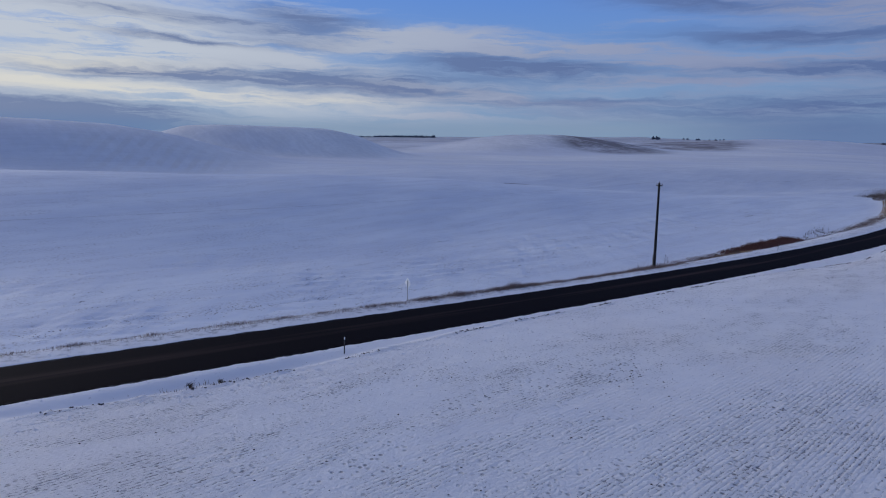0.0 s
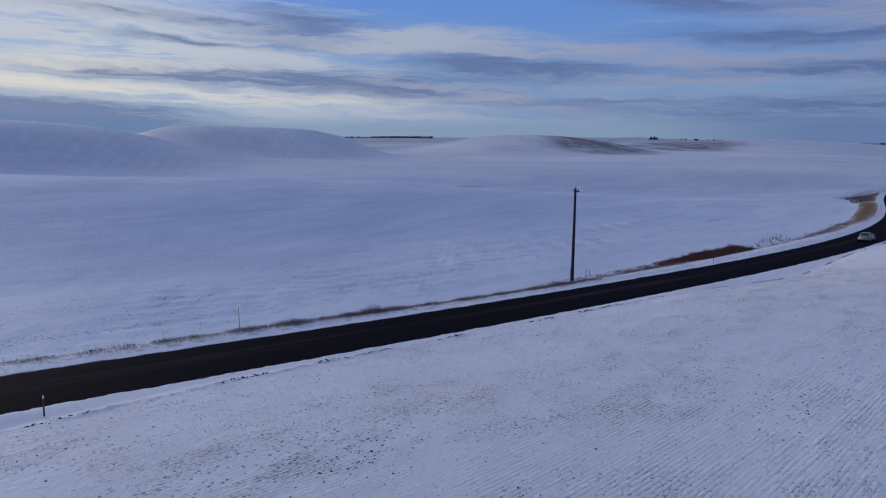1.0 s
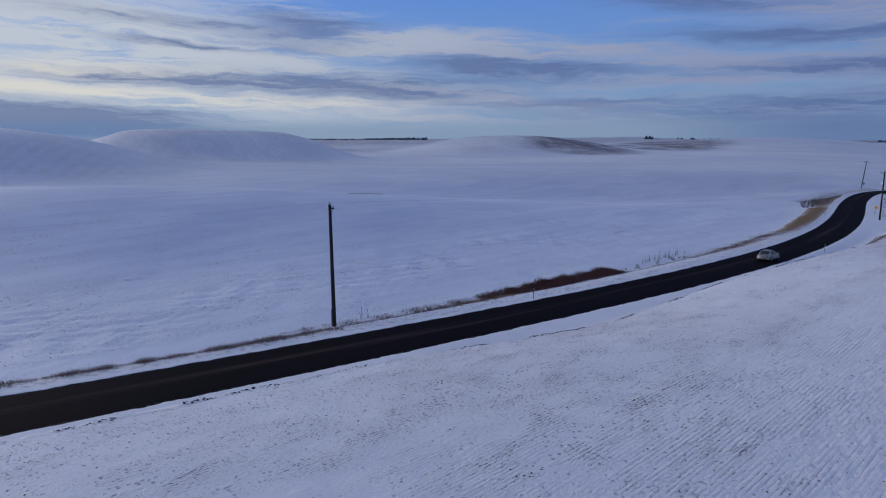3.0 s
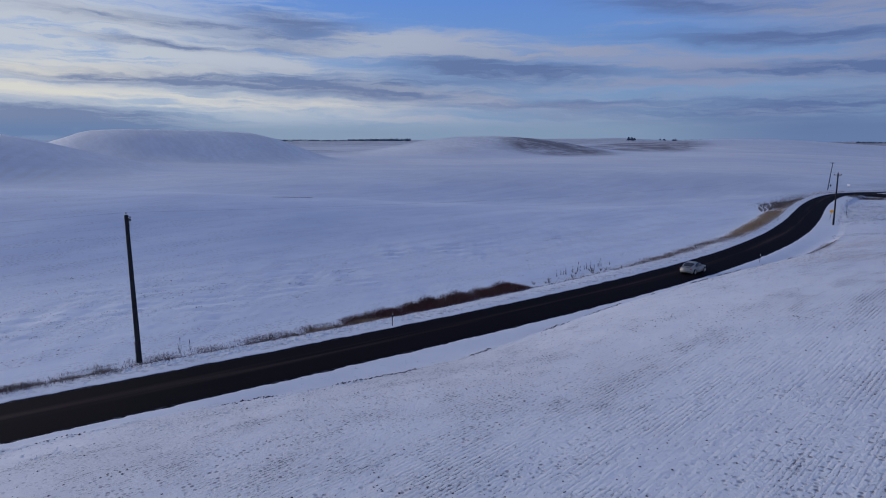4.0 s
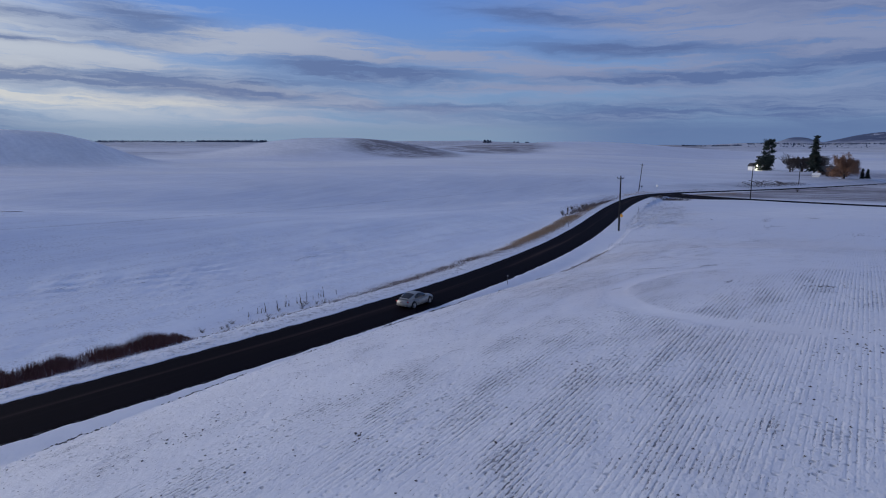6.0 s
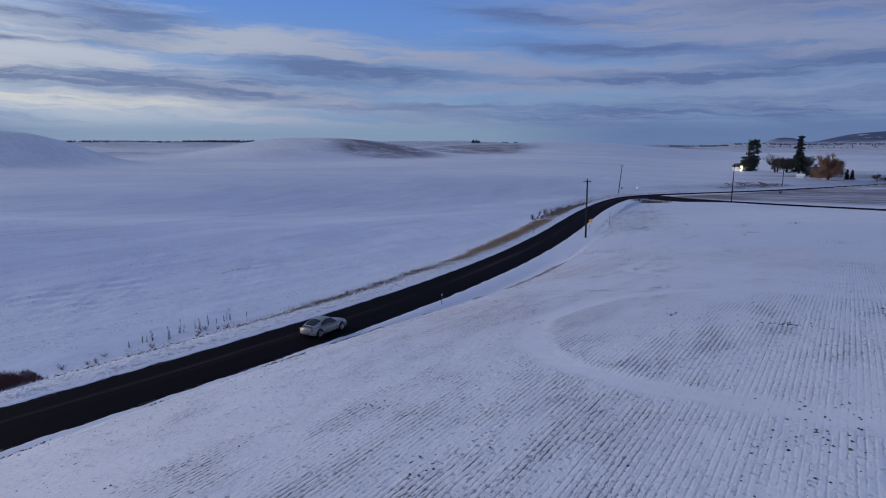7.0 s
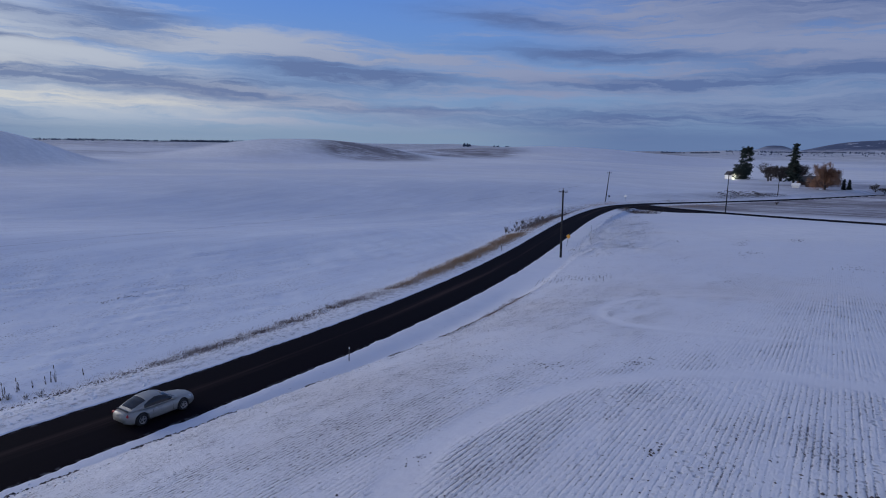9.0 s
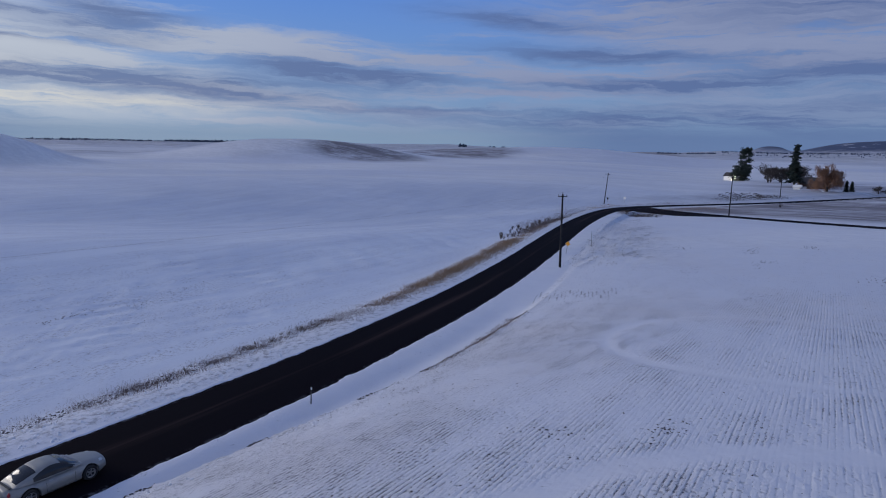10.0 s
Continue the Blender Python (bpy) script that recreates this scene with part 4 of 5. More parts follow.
            for i in range(5):
                m = turn @ Matrix.Rotation(radians(72 * i), 4, "Z") @ Matrix.Translation((0.11, 0, 0.06))
                box(bm, 0.17, 0.055, 0.03, m, 0.006)
            part("rim", bm, ALLOY, wheel, "silver alloy rim")
            bm = bmesh.new()
            lathe(bm, [(0.0, 0.01), (0.2, 0.01), (0.2, -0.02)], turn, 20)
            part("brake_disc", bm, DARK_METAL, wheel)
            bm = bmesh.new()
            lathe(bm, [(0.0, 0.0), (0.39, 0.0), (0.39, -0.25), (0.0, -0.25)], Matrix.Translation((x, s * 0.66, RW + 0.02)) @ Matrix.Rotation(radians(-90 * s), 4, "X"), 24)
            part("wheel_arch_liner", bm, RUBBER, car)
    bm = bmesh.new()
    box(bm, 3.5, 1.30, 0.14, Matrix.Translation((0, 0, 0.26)))
    part("underbody", bm, RUBBER, car)
    for s in (1, -1):
        bm = bmesh.new()
        box(bm, 0.11, 0.40, 0.14, Matrix.Translation((-1.875, s * 0.55, 0.69)) @ Matrix.Rotation(radians(28 * s), 4, "Z"), 0.035)
        soft(part("tail_light", bm, TAIL_RED, car, "red tail light"))
        bm = bmesh.new()
        box(bm, 0.22, 0.30, 0.12, Matrix.Translation((1.74, s * 0.53, 0.64)) @ Matrix.Rotation(radians(-35 * s), 4, "Z"), 0.04)
        soft(part("headlight", bm, LAMP_CLEAR, car, "clear headlight"))
        bm = bmesh.new()
        box(bm, 0.10, 0.18, 0.11, Matrix.Translation((0.52, s * 0.92, 0.94)), 0.035)
        tube(bm, (0.52, s * 0.80, 0.90), (0.52, s * 0.88, 0.92), 0.02, 0.02, 6)
        soft(part("wing_mirror", bm, PAINT, car))
        bm = bmesh.new()
        box(bm, 0.16, 0.03, 0.03, Matrix.Translation((-0.42, s * 0.868, 0.74)), 0.01)
        part("door_handle", bm, ALLOY, car)
        for xx in (0.56, -0.60):
            bm = bmesh.new()
            box(bm, 0.008, 0.012, 0.42, Matrix.Translation((xx, s * 0.868, 0.50)))
            part("door_gap", bm, TRIM, car)
        bm = bmesh.new()
        tube(bm, (-1.98, s * 0.40, 0.28), (-1.80, s * 0.40, 0.28), 0.04, 0.04, 12)
        part("exhaust_pipe", bm, ALLOY, car)
    bm = bmesh.new()
    box(bm, 0.10, 1.05, 0.035, Matrix.Translation((-1.80, 0, 0.885)), 0.014)
    part("spoiler", bm, TRIM, car, "dark strip across the tail")
    bm = bmesh.new()
    box(bm, 0.03, 0.46, 0.12, Matrix.Translation((-2.005, 0, 0.62)), 0.008)
    part("number_plate", bm, PLATE, car, "blank pale number plate")
    bm = bmesh.new()
    box(bm, 0.12, 1.15, 0.10, Matrix.Translation((-1.90, 0, 0.33)), 0.03)
    part("bumper", bm, TRIM, car)
    bm = bmesh.new()
    box(bm, 0.06, 0.75, 0.14, Matrix.Translation((1.96, 0, 0.42)), 0.02)
    part("grille", bm, TRIM, car)
    return car


car = make_car()
cx, cy = place(120.6, -0.98)
tx, ty = place(121.6, -0.98)
car.matrix_world = Matrix.Translation((cx, cy, float(road_z(120.6)) + 0.005)) @ Matrix.Rotation(math.atan2(ty - cy, tx - cx), 4, "Z")


# ---- poles, wires, posts and signs ----
def make_pole(x, y, height, base_r, arm, turn, lean=(0, 0), guard=True):
    """A wooden power pole with one crossarm; the arm lies across the line."""
    pole = empty("utility_pole", on_ground(x, y, 0, 0.1) @ Matrix.Rotation(radians(lean[0]), 4, "X") @ Matrix.Rotation(radians(lean[1]), 4, "Y"),
                 "dark weathered wooden power pole with a short crossarm", "utility pole", "power poles along the road")
    bm = bmesh.new()
    lathe(bm, [(0.0, height), (base_r * 0.62, height), (base_r * 0.66, height - 0.05), (base_r * 0.8, height * 0.55), (base_r, 0.0)], Matrix(), 16)
    soft(part("shaft", bm, POLE_WOOD, pole))
    m = Matrix.Rotation(radians(turn), 4, "Z")
    bm = bmesh.new()
    box(bm, arm, 0.10, 0.12, m @ Matrix.Translation((-0.08, base_r * 0.7 + 0.05, height - 0.35)), 0.012)
    bar = part("crossarm", bm, POLE_WOOD, pole)
    for s in (-1, 1):
        bm = bmesh.new()
        tube(bm, m @ Vector((s * arm * 0.32 - 0.08, base_r * 0.7 + 0.05, height - 0.38)), m @ Vector((0, base_r * 0.75, height - 0.95)), 0.015, 0.015, 6)
        part("brace", bm, STEEL, pole)
    heads = []
    for px, pz in ((-arm / 2 + 0.0, height - 0.29), (arm / 2 - 0.16, height - 0.29), (0.0, height)):
        bm = bmesh.new()
        at = m @ Vector((px, 0.0 if pz == height else base_r * 0.7 + 0.05, pz))
        lathe(bm, [(0.015, 0.0), (0.015, 0.06), (0.05, 0.07), (0.055, 0.10), (0.035, 0.13), (0.05, 0.15), (0.03, 0.20), (0.0, 0.20)], Matrix.Translation(at), 10)
        part("insulator", bm, GLAZE, bar if pz != height else pole)
        heads.append(pole.matrix_world @ (at + Vector((0, 0, 0.18))))
    if guard:
        bm = bmesh.new()
        tube(bm, (-base_r - 0.02, 0.02, 0.0), (-base_r - 0.02, 0.02, 1.7), 0.06, 0.06, 8)
        part("cable_guard", bm, STEEL, pole, "grey metal cable guard at the foot")
    return heads


def wire(a, b, sag):
    c = bpy.data.curves.new("wire", "CURVE")
    c.dimensions, c.bevel_depth, c.bevel_resolution = "3D", 0.0035, 1
    s = c.splines.new("POLY")
    s.points.add(24)
    for i in range(25):
        f = i / 24
        p = Vector(a).lerp(Vector(b), f)
        s.points[i].co = (p.x, p.y, p.z - sag * 4 * f * (1 - f), 1)
    c.materials.append(WIRE)
    return tagged(new("power_line", c), "thin dark power line strung between the poles", "cable", "power lines")


# turn: the arm's heading, square to the line
lines = [make_pole(-76.0, -9.6, 11.2, 0.19, 1.0, -48), make_pole(14.18, 73.2, 11.25, 0.20, 0.95, -48),
         make_pole(104.8, 156.0, 10.1, 0.17, 1.35, -40, guard=False), make_pole(162.6, 275.5, 10.6, 0.17, 1.6, -20, (0, 5.5), False)]
for a, b in zip(lines, lines[1:]):
    wire(a[2], b[2], 1.1)
lines = [make_pole(183.2, 236.2, 12.0, 0.17, 1.4, -50, (0, 1.0), False), make_pole(245.9, 297.5, 9.2, 0.16, 1.3, -45, (0, 1.0), False)]
wire(lines[0][2], lines[1][2], 0.9)


def delineator(u, n, height=1.15, lean=0.0):
    x, y = place(u, n)
    post = empty("delineator_post", on_ground(x, y, 40, 0.05) @ Matrix.Rotation(radians(lean), 4, "Y"),
                 "dark roadside delineator post with a white reflector in the snow", "road post", "delineator posts")
    bm = bmesh.new()
    box(bm, 0.07, 0.035, height, Matrix.Translation((0, 0, height / 2)), 0.008)
    part("stake", bm, DARK_METAL, post)
    bm = bmesh.new()
    box(bm, 0.065, 0.02, 0.16, Matrix.Translation((0, -0.03, height - 0.14)), 0.008)
    part("reflector", bm, REFLECTOR, post, "white reflector")
    bm = bmesh.new()
    box(bm, 0.065, 0.02, 0.16, Matrix.Translation((0, 0.03, height - 0.14)), 0.008)
    part("reflector", bm, REFLECTOR, post, "white reflector")


for u, n in ((9.3, -4.25), (80.8, 3.4), (133.4, -4.0), (187.8, 4.0), (300.5, -24.5), (394, 3.6)):
    delineator(u, n, 1.15, 2.0)


def diamond_sign(x, y, turn, size, height, face, back, label, lean=0.0):
    sign = empty("road_sign", on_ground(x, y, turn, 0.05) @ Matrix.Rotation(radians(lean), 4, "Y"), label, "road sign")
    bm = bmesh.new()
    box(bm, 0.07, 0.05, height + size * 0.35, Matrix.Translation((0, 0.03, (height + size * 0.35) / 2)), 0.006)
    part("post", bm, STEEL, sign)
    bm = bmesh.new()
    box(bm, size, 0.012, size, Matrix.Translation((0, 0, height)) @ Matrix.Rotation(radians(45), 4, "Y"), 0.004)
    plate = part("plate", bm, back, sign)
    bm = bmesh.new()
    box(bm, size * 0.96, 0.006, size * 0.96, Matrix.Translation((0, -0.010, height)) @ Matrix.Rotation(radians(45), 4, "Y"))
    part("face", bm, face, plate)
    for dz in (-0.2, 0.2):
        bm = bmesh.new()
        tube(bm, (0, 0.05, height + dz), (0, 0.07, height + dz), 0.015, 0.015, 6)
        part("bolt", bm, STEEL, sign)


# seen from behind; its face looks up the road
diamond_sign(-14.2, 44.4, 134, 0.70, 1.85, SIGN_YELLOW, SIGN_WHITE, "diamond-shaped road sign with a pale bare back beside dead grass")
ox, oy = place(197.0, -4.7)
diamond_sign(ox, oy, -45, 0.62, 1.75, SIGN_YELLOW, SIGN_BACK, "yellow diamond warning sign on a leaning post in the snow", 9)


def plain_sign(x, y, turn, w, h, height, mat, label, post=STEEL):
    sign = empty("road_sign", on_ground(x, y, turn, 0.05), label, "road sign")
    bm = bmesh.new()
    tube(bm, (0, 0.04, 0), (0, 0.04, height + h * 0.4), 0.035, 0.035, 8)
    part("post", bm, post, sign)
    bm = bmesh.new()
    box(bm, w, 0.015, h, Matrix.Translation((0, 0, height)), 0.006)
    part("plate", bm, mat, sign)


plain_sign(170.8, 277.2, -60, 0.85, 0.75, 1.8, SIGN_WHITE, "white rectangular road sign catching the light at the junction")
plain_sign(166.0, 280.4, 20, 0.7, 0.7, 1.2, DARK_METAL, "small dark back of a road sign near the junction")
plain_sign(117.1, 175.0, 62, 0.55, 0.5, 2.6, SIGN_BACK, "slim dark signpost standing edge-on in the snow bank", DARK_METAL)
plain_sign(280.5, 316.0, -35, 0.9, 0.5, 1.1, SIGN_WHITE, "small white sign beside the far road")


# ---- roadside plants and clods ----
def grass_band(name, rows, mat, label, category, seed):
    """rows: count, u0, u1, n0, n1, middle, height, blade width."""
    rng = np.random.RandomState(seed)
    bits = Bits()
    for count, u0, u1, n0, n1, mid, height, w in rows:
        x, y, z, us = spots(rng, count, u0, u1, n0, n1, mid)
        taper = 0.35 + 0.65 * smooth(us, u0, u0 + 0.22 * (u1 - u0)) * smooth(us, u1, u1 - 0.12 * (u1 - u0))
        clump = 0.55 + 0.45 * np.sin(us * 1.7 + 2.0 * np.sin(us * 0.41)) * np.sin(us * 0.63 + 1.0)
        for i in range(count):
            if rng.uniform() < 0.25 + 0.75 * clump[i]:
                bits.blade(x[i], y[i], z[i] - 0.03, height * taper[i] * (0.5 + 0.65 * clump[i]) * rng.uniform(0.5, 1.15), w * rng.uniform(0.6, 1.4), rng)
    return tagged(bits.make(name, mat), label, category, kind="stuff")


grass_band("dead_grass", [(9000, -34, 14, 4.7, 6.6, 5.6, 0.26, 0.015), (16000, 6, 64, 4.4, 6.6, 5.3, 0.36, 0.012), (16000, 16, 62, 4.6, 6.9, 5.6, 0.44, 0.012), (14000, 54, 82, 5.0, 11.5, 9.0, 0.40, 0.017), (1500, 31.0, 34.0, 4.8, 6.6, 5.6, 0.85, 0.010),
                          (5000, 104, 134, 7.5, 11.0, 9.4, 0.20, 0.012), (14000, 126, 154, 5.8, 9.8, 8.0, 0.34, 0.011), (160, -3, 3, -5.6, -4.4, -5.0, 0.35, 0.025),
                          (6000, 139, 158, -8.8, -6.9, -7.7, 0.24, 0.018), (1500, -30, 140, -6.0, -4.4, -5.2, 0.10, 0.012), (2500, 296, 338, 5.0, 8.5, 6.5, 0.22, 0.03)],
           GRASS, "dead brown grass along the road's verges, poking through snow", "grass", 11)
grass_band("tan_grass", [(30000, 156, 214, 4.8, 8.8, 6.8, 0.66, 0.016), (1600, 74, 84, 7.0, 10.5, 8.8, 0.45, 0.04), (2500, 212, 240, 5.0, 8.0, 6.4, 0.45, 0.025),
                         (1200, 296, 312, 6.0, 12.5, 9.5, 0.30, 0.05), (5000, 300, 336, -20, -6, -12.0, 0.25, 0.05)],
           TAN_GRASS, "tall straw-coloured dry grass beside the road", "grass", 12)
grass_band("twig_brush", [(9000, 216, 266, 5.0, 10.5, 7.6, 0.85, 0.022), (6000, 236, 300, 7.0, 17.0, 11.5, 0.55, 0.03), (5000, 279, 291, -16, -4.5, -9.5, 0.42, 0.04), (2500, 148, 164, 4.8, 8.4, 6.4, 0.35, 0.014), (7000, 120, 160, 6.2, 10.6, 8.5, 0.36, 0.012), (3000, 160, 216, 5.0, 9.0, 7.2, 0.5, 0.014), (4000, 52, 82, 5.5, 11.0, 9.0, 0.32, 0.014)],
           BRUSH, "grey-brown twiggy brush on the bank by the bend", "brush", 14)
grass_band("red_brush", [(15000, 80.0, 93.0, 8.8, 12.0, 10.5, 0.66, 0.016), (26000, 85.0, 104.0, 8.8, 12.4, 10.8, 0.85, 0.018), (3000, 64, 82, 9.0, 11.8, 10.4, 0.40, 0.014)],
           RED_BRUSH, "dense dark red-brown brush thicket along the ditch", "brush", 13)


def shrub(x, y, height, seed, spread=0.6, twigs=26, label="bare twiggy shrub dusted with snow beside the road"):
    rng = np.random.RandomState(seed)
    ob = empty("shrub", on_ground(x, y, 0, 0.05), label, "shrub", "bare roadside shrubs")
    bits = Bits()
    for i in range(twigs):
        t, l = rng.uniform(0, 6.283), rng.uniform(0.1, 1.0) * spread
        h = height * rng.uniform(0.55, 1.0)
        a = Vector((rng.normal(0, 0.08), rng.normal(0, 0.08), 0))
        mid = Vector((math.cos(t) * l * height * 0.4, math.sin(t) * l * height * 0.4, h * 0.5))
        tip = Vector((math.cos(t) * l * height * 0.75, math.sin(t) * l * height * 0.75, h))
        bits.stick(a, mid, 0.012, 0.009)
        bits.stick(mid, tip, 0.009, 0.004)
        for j in range(4):
            p = mid.lerp(tip, rng.uniform(0.0, 0.8))
            q = p + Vector((rng.normal(0, 0.16), rng.normal(0, 0.16), rng.uniform(0.08, 0.32))) * height * 0.6
            bits.stick(p, q, 0.006, 0.003)
    bits.make("bush", TWIGS, ob)


rng = np.random.RandomState(21)
for i in range(16):
    x, y = place(rng.uniform(70, 84), rng.uniform(7.8, 10.8))
    shrub(x, y, rng.uniform(0.35, 0.7), 100 + i, 1.0, 18)
for i in range(12):
    x, y = place(rng.uniform(105, 121), rng.uniform(9.5, 11.5))
    shrub(x, y, rng.uniform(0.3, 0.55), 130 + i, 1.2, 14)
for i in range(16):
    x, y = place(rng.uniform(131, 152), rng.uniform(7.2, 9.6))
    shrub(x, y, rng.uniform(0.3, 0.6), 150 + i, 1.2, 14)
for i in range(30):
    f = rng.uniform(0, 1)
    x, y = place(212 + 52 * f, 8.0 + 3.0 * rng.uniform(0, 1) + 1.5 * f)
    shrub(x, y, rng.uniform(0.6, 1.4), 180 + i, 0.8, 30)
for i, (u, n, h) in enumerate(((234, 12.6, 0.9), (237, 12.0, 1.2), (239, 12.6, 0.8),  (0.2, -4.9, 0.45), (1.6, -5.2, 0.4))):
    x, y = place(u, n)
    shrub(x, y, h, 230 + i, 0.55, 40)
for i in range(14):
    x, y = place(rng.uniform(277, 289), rng.uniform(-16, -5))
    shrub(x, y, rng.uniform(0.5, 0.9), 250 + i, 0.9)


def reed(x, y, height, lean, seed):
    """A dead bulrush: a thin stalk with a ragged seed head and a few dry leaves."""
    rng = np.random.RandomState(seed)
    ob = empty("reed", on_ground(x, y, rng.uniform(0, 360), 0.03) @ Matrix.Rotation(radians(lean), 4, "Y"),
               "dead brown reed standing in the snowy ditch", "reed", "reeds in the ditch")
    bm = bmesh.new()
    tube(bm, (0, 0, 0), (0, 0, height), 0.014, 0.008, 6)
    part("stalk", bm, REED, ob)
    bm = bmesh.new()
    top = height * 0.98
    lathe(bm, [(0.004, top + 0.05), (0.022, top), (0.03, top - 0.10), (0.026, top - 0.20), (0.008, top - 0.25)], Matrix(), 8)
    part("seed_head", bm, REED, ob)
    bits = Bits()
    for i in range(7):
        bits.blade(rng.normal(0, 0.03), rng.normal(0, 0.03), 0.0, height * rng.uniform(0.4, 0.8), 0.022, rng, 0.5)
    bits.make("leaves", REED, ob)


REED = plain("dead_reed", (0.05, 0.038, 0.034), (0.11, 0.082, 0.07), 0.85, 9.0)
for i, (u, n, h) in enumerate(((112.6, 12.2, 0.6), (112.9, 12.0, 0.5), (113.3, 11.9, 1.0), (113.5, 12.1, 0.6), (114.9, 12.0, 0.9), (115.1, 12.2, 0.5), (115.9, 12.0, 0.6), (116.1, 12.1, 1.25), (116.3, 11.9, 0.7),
                               (117.6, 12.1, 0.6), (118.0, 12.0, 0.9), (118.2, 12.2, 0.5), (118.8, 11.9, 1.0), (119.0, 12.1, 0.6), (120.6, 11.9, 0.6), (121.0, 12.0, 0.8), (121.2, 11.8, 1.2),
                               (66.2, 11.4, 1.3), (67.0, 11.6, 0.9), (111.2, 11.8, 0.5), (119.8, 12.0, 0.5), (123.0, 11.6, 0.5))):
    x, y = place(u, n)
    reed(x, y, h, rng.uniform(-6, 6), 400 + i)


def clods():
    """Dark clods of soil along the drilled rows, and scattered on the meadow."""
    rng = np.random.RandomState(31)
    bits = Bits()
    u = rng.uniform(-15, 190, 60000)
    row = np.floor(rng.uniform(-45, 24, 60000) / ROW)
    v = row * ROW + rng.normal(0, 0.03, 60000)
    x, y = u * AU[0] + v * AV[0], u * AU[1] + v * AV[1]
    d = road_v(u) - v
    thick = 0.5 + 0.5 * np.sin(u * 0.21 + 1.3 * np.sin(v * 0.17)) * np.sin(v * 0.33 + 0.9 * np.sin(u * 0.11))
    ring = turning_track(u, v)
    keep = (d > field_edge(np.clip(u, -80, 300)) + 0.2) & (rng.uniform(0, 1, 60000) < 0.10 + 0.75 * thick ** 3) & (ring > 1.1)
    x, y, z = x[keep], y[keep], ground_height(x[keep], y[keep])
    size = 0.016 + 0.045 * rng.uniform(0, 1, len(x)) ** 4
    for i in range(len(x)):
        bits.lump(x[i], y[i], z[i] + 0.004, size[i], rng, 0.6)
    for cu, cv, su, sv, count, s in ((120.9, -5.3, 0.5, 0.12, 16, 0.05), (120.4, -11.0, 0.25, 0.8, 46, 0.055), (131.5, -2.0, 0.7, 0.35, 40, 0.05), (130.0, 2.5, 0.25, 0.8, 26, 0.05),
                                     (117.4, 1.2, 0.6, 0.2, 12, 0.04), (100.0, -3.2, 0.4, 0.3, 16, 0.05), (108.0, -13.0, 1.2, 0.8, 40, 0.05), (91.1, 1.1, 0.3, 0.4, 14, 0.05), (103.4, 1.3, 0.3, 0.4, 14, 0.05),
                                     (56.7, 15.0, 0.6, 0.3, 18, 0.05), (52.2, 4.6, 0.4, 0.3, 12, 0.05), (61.0, 5.0, 0.4, 0.3, 12, 0.05), (16.6, 12.8, 1.0, 0.5, 34, 0.05), (18.2, 6.4, 1.5, 0.8, 50, 0.05),
                                     (62.9, 5.3, 1.5, 1.0, 30, 0.045), (36.0, 4.0, 2.5, 1.6, 60, 0.05), (158.0, 4.0, 1.0, 0.6, 30, 0.05), (172.6, -0.7, 2.5, 0.8, 60, 0.05), (88.5, 9.0, 1.4, 0.5, 26, 0.05), (215, 13.9, 2.0, 0.7, 24, 0.09), (218, 4.0, 3.0, 0.6, 40, 0.09), (205, 1.0, 3.0, 1.0, 40, 0.09), (190, 8.0, 2.0, 0.6, 26, 0.08),
                                     (232, -4.0, 3.0, 0.8, 30, 0.10), (196, -12.0, 3.0, 1.2, 40, 0.09), (126.0, -16.0, 1.0, 0.8, 40, 0.07)):
        uu, vv = rng.normal(cu, su, count), rng.normal(cv, sv, count)
        x, y = uu * AU[0] + vv * AV[0], uu * AU[1] + vv * AV[1]
        z = ground_height(x, y)
        for i in range(count):
            bits.lump(x[i], y[i], z[i], s * rng.uniform(0.4, 1.4), rng)
    for cu, cn, su, sn, count, s in ((85, 34, 12, 5, 60, 0.05), (55, 31, 16, 6, 90, 0.05), (20, 27, 16, 6, 90, 0.05), (112, 27, 14, 5, 36, 0.045), (62, 45, 20, 5, 14, 0.06), (148, 31, 8, 3, 22, 0.05), (30, 18, 22, 2, 60, 0.045)):
        for j in range(count):
            u0, n0 = rng.normal(cu, su), rng.normal(cn, sn)
            k = int(4 + 12 * rng.uniform() ** 2)
            l = rng.uniform(0.3, 1.6)
            x, y, z, _ = spots(rng, k, u0 - l, u0 + l, n0 - 0.35, n0 + 0.35)
            for i in range(k):
                bits.lump(x[i], y[i], z[i], s * rng.uniform(0.3, 1.2) ** 1.5, rng, 0.9)
    for u0, u1, n0, count, s in ((-12, 6, 20.6, 130, 0.05), (6, 24, 19.6, 200, 0.055), (24, 44, 18.0, 90, 0.045), (104, 134, 9.2, 420, 0.075), (118, 150, 8.2, 420, 0.07), (136, 142, 31, 90, 0.06), (145, 149, 29.5, 40, 0.06), (108, 122, 86, 120, 0.13)):
        x, y, z, _ = spots(rng, count, u0, u1, n0 - 0.7, n0 + 0.7, n0)
        for i in range(count):
            bits.lump(x[i], y[i], z[i], s * rng.uniform(0.3, 1.3) ** 1.5, rng)
    # rough ridges on the bank beside the bend, short runs side by side
    for i in range(560):
        u0 = rng.uniform(186, 268)
        x0, y0 = place(u0, -6.2 - rng.uniform(0, 1) ** 1.4 * (7 + 5 * math.sin((u0 - 186) * 0.04)))
        run, b = rng.uniform(1.5, 5.0), rng.normal(0.42, 0.06)
        x0 = round(x0 / 0.6) * 0.6
        k = int(run * 5)
        t = np.linspace(0, run, k) + rng.normal(0, 0.08, k)
        x, y = x0 + t * math.sin(b) + rng.normal(0, 0.05, k), y0 + t * math.cos(b)
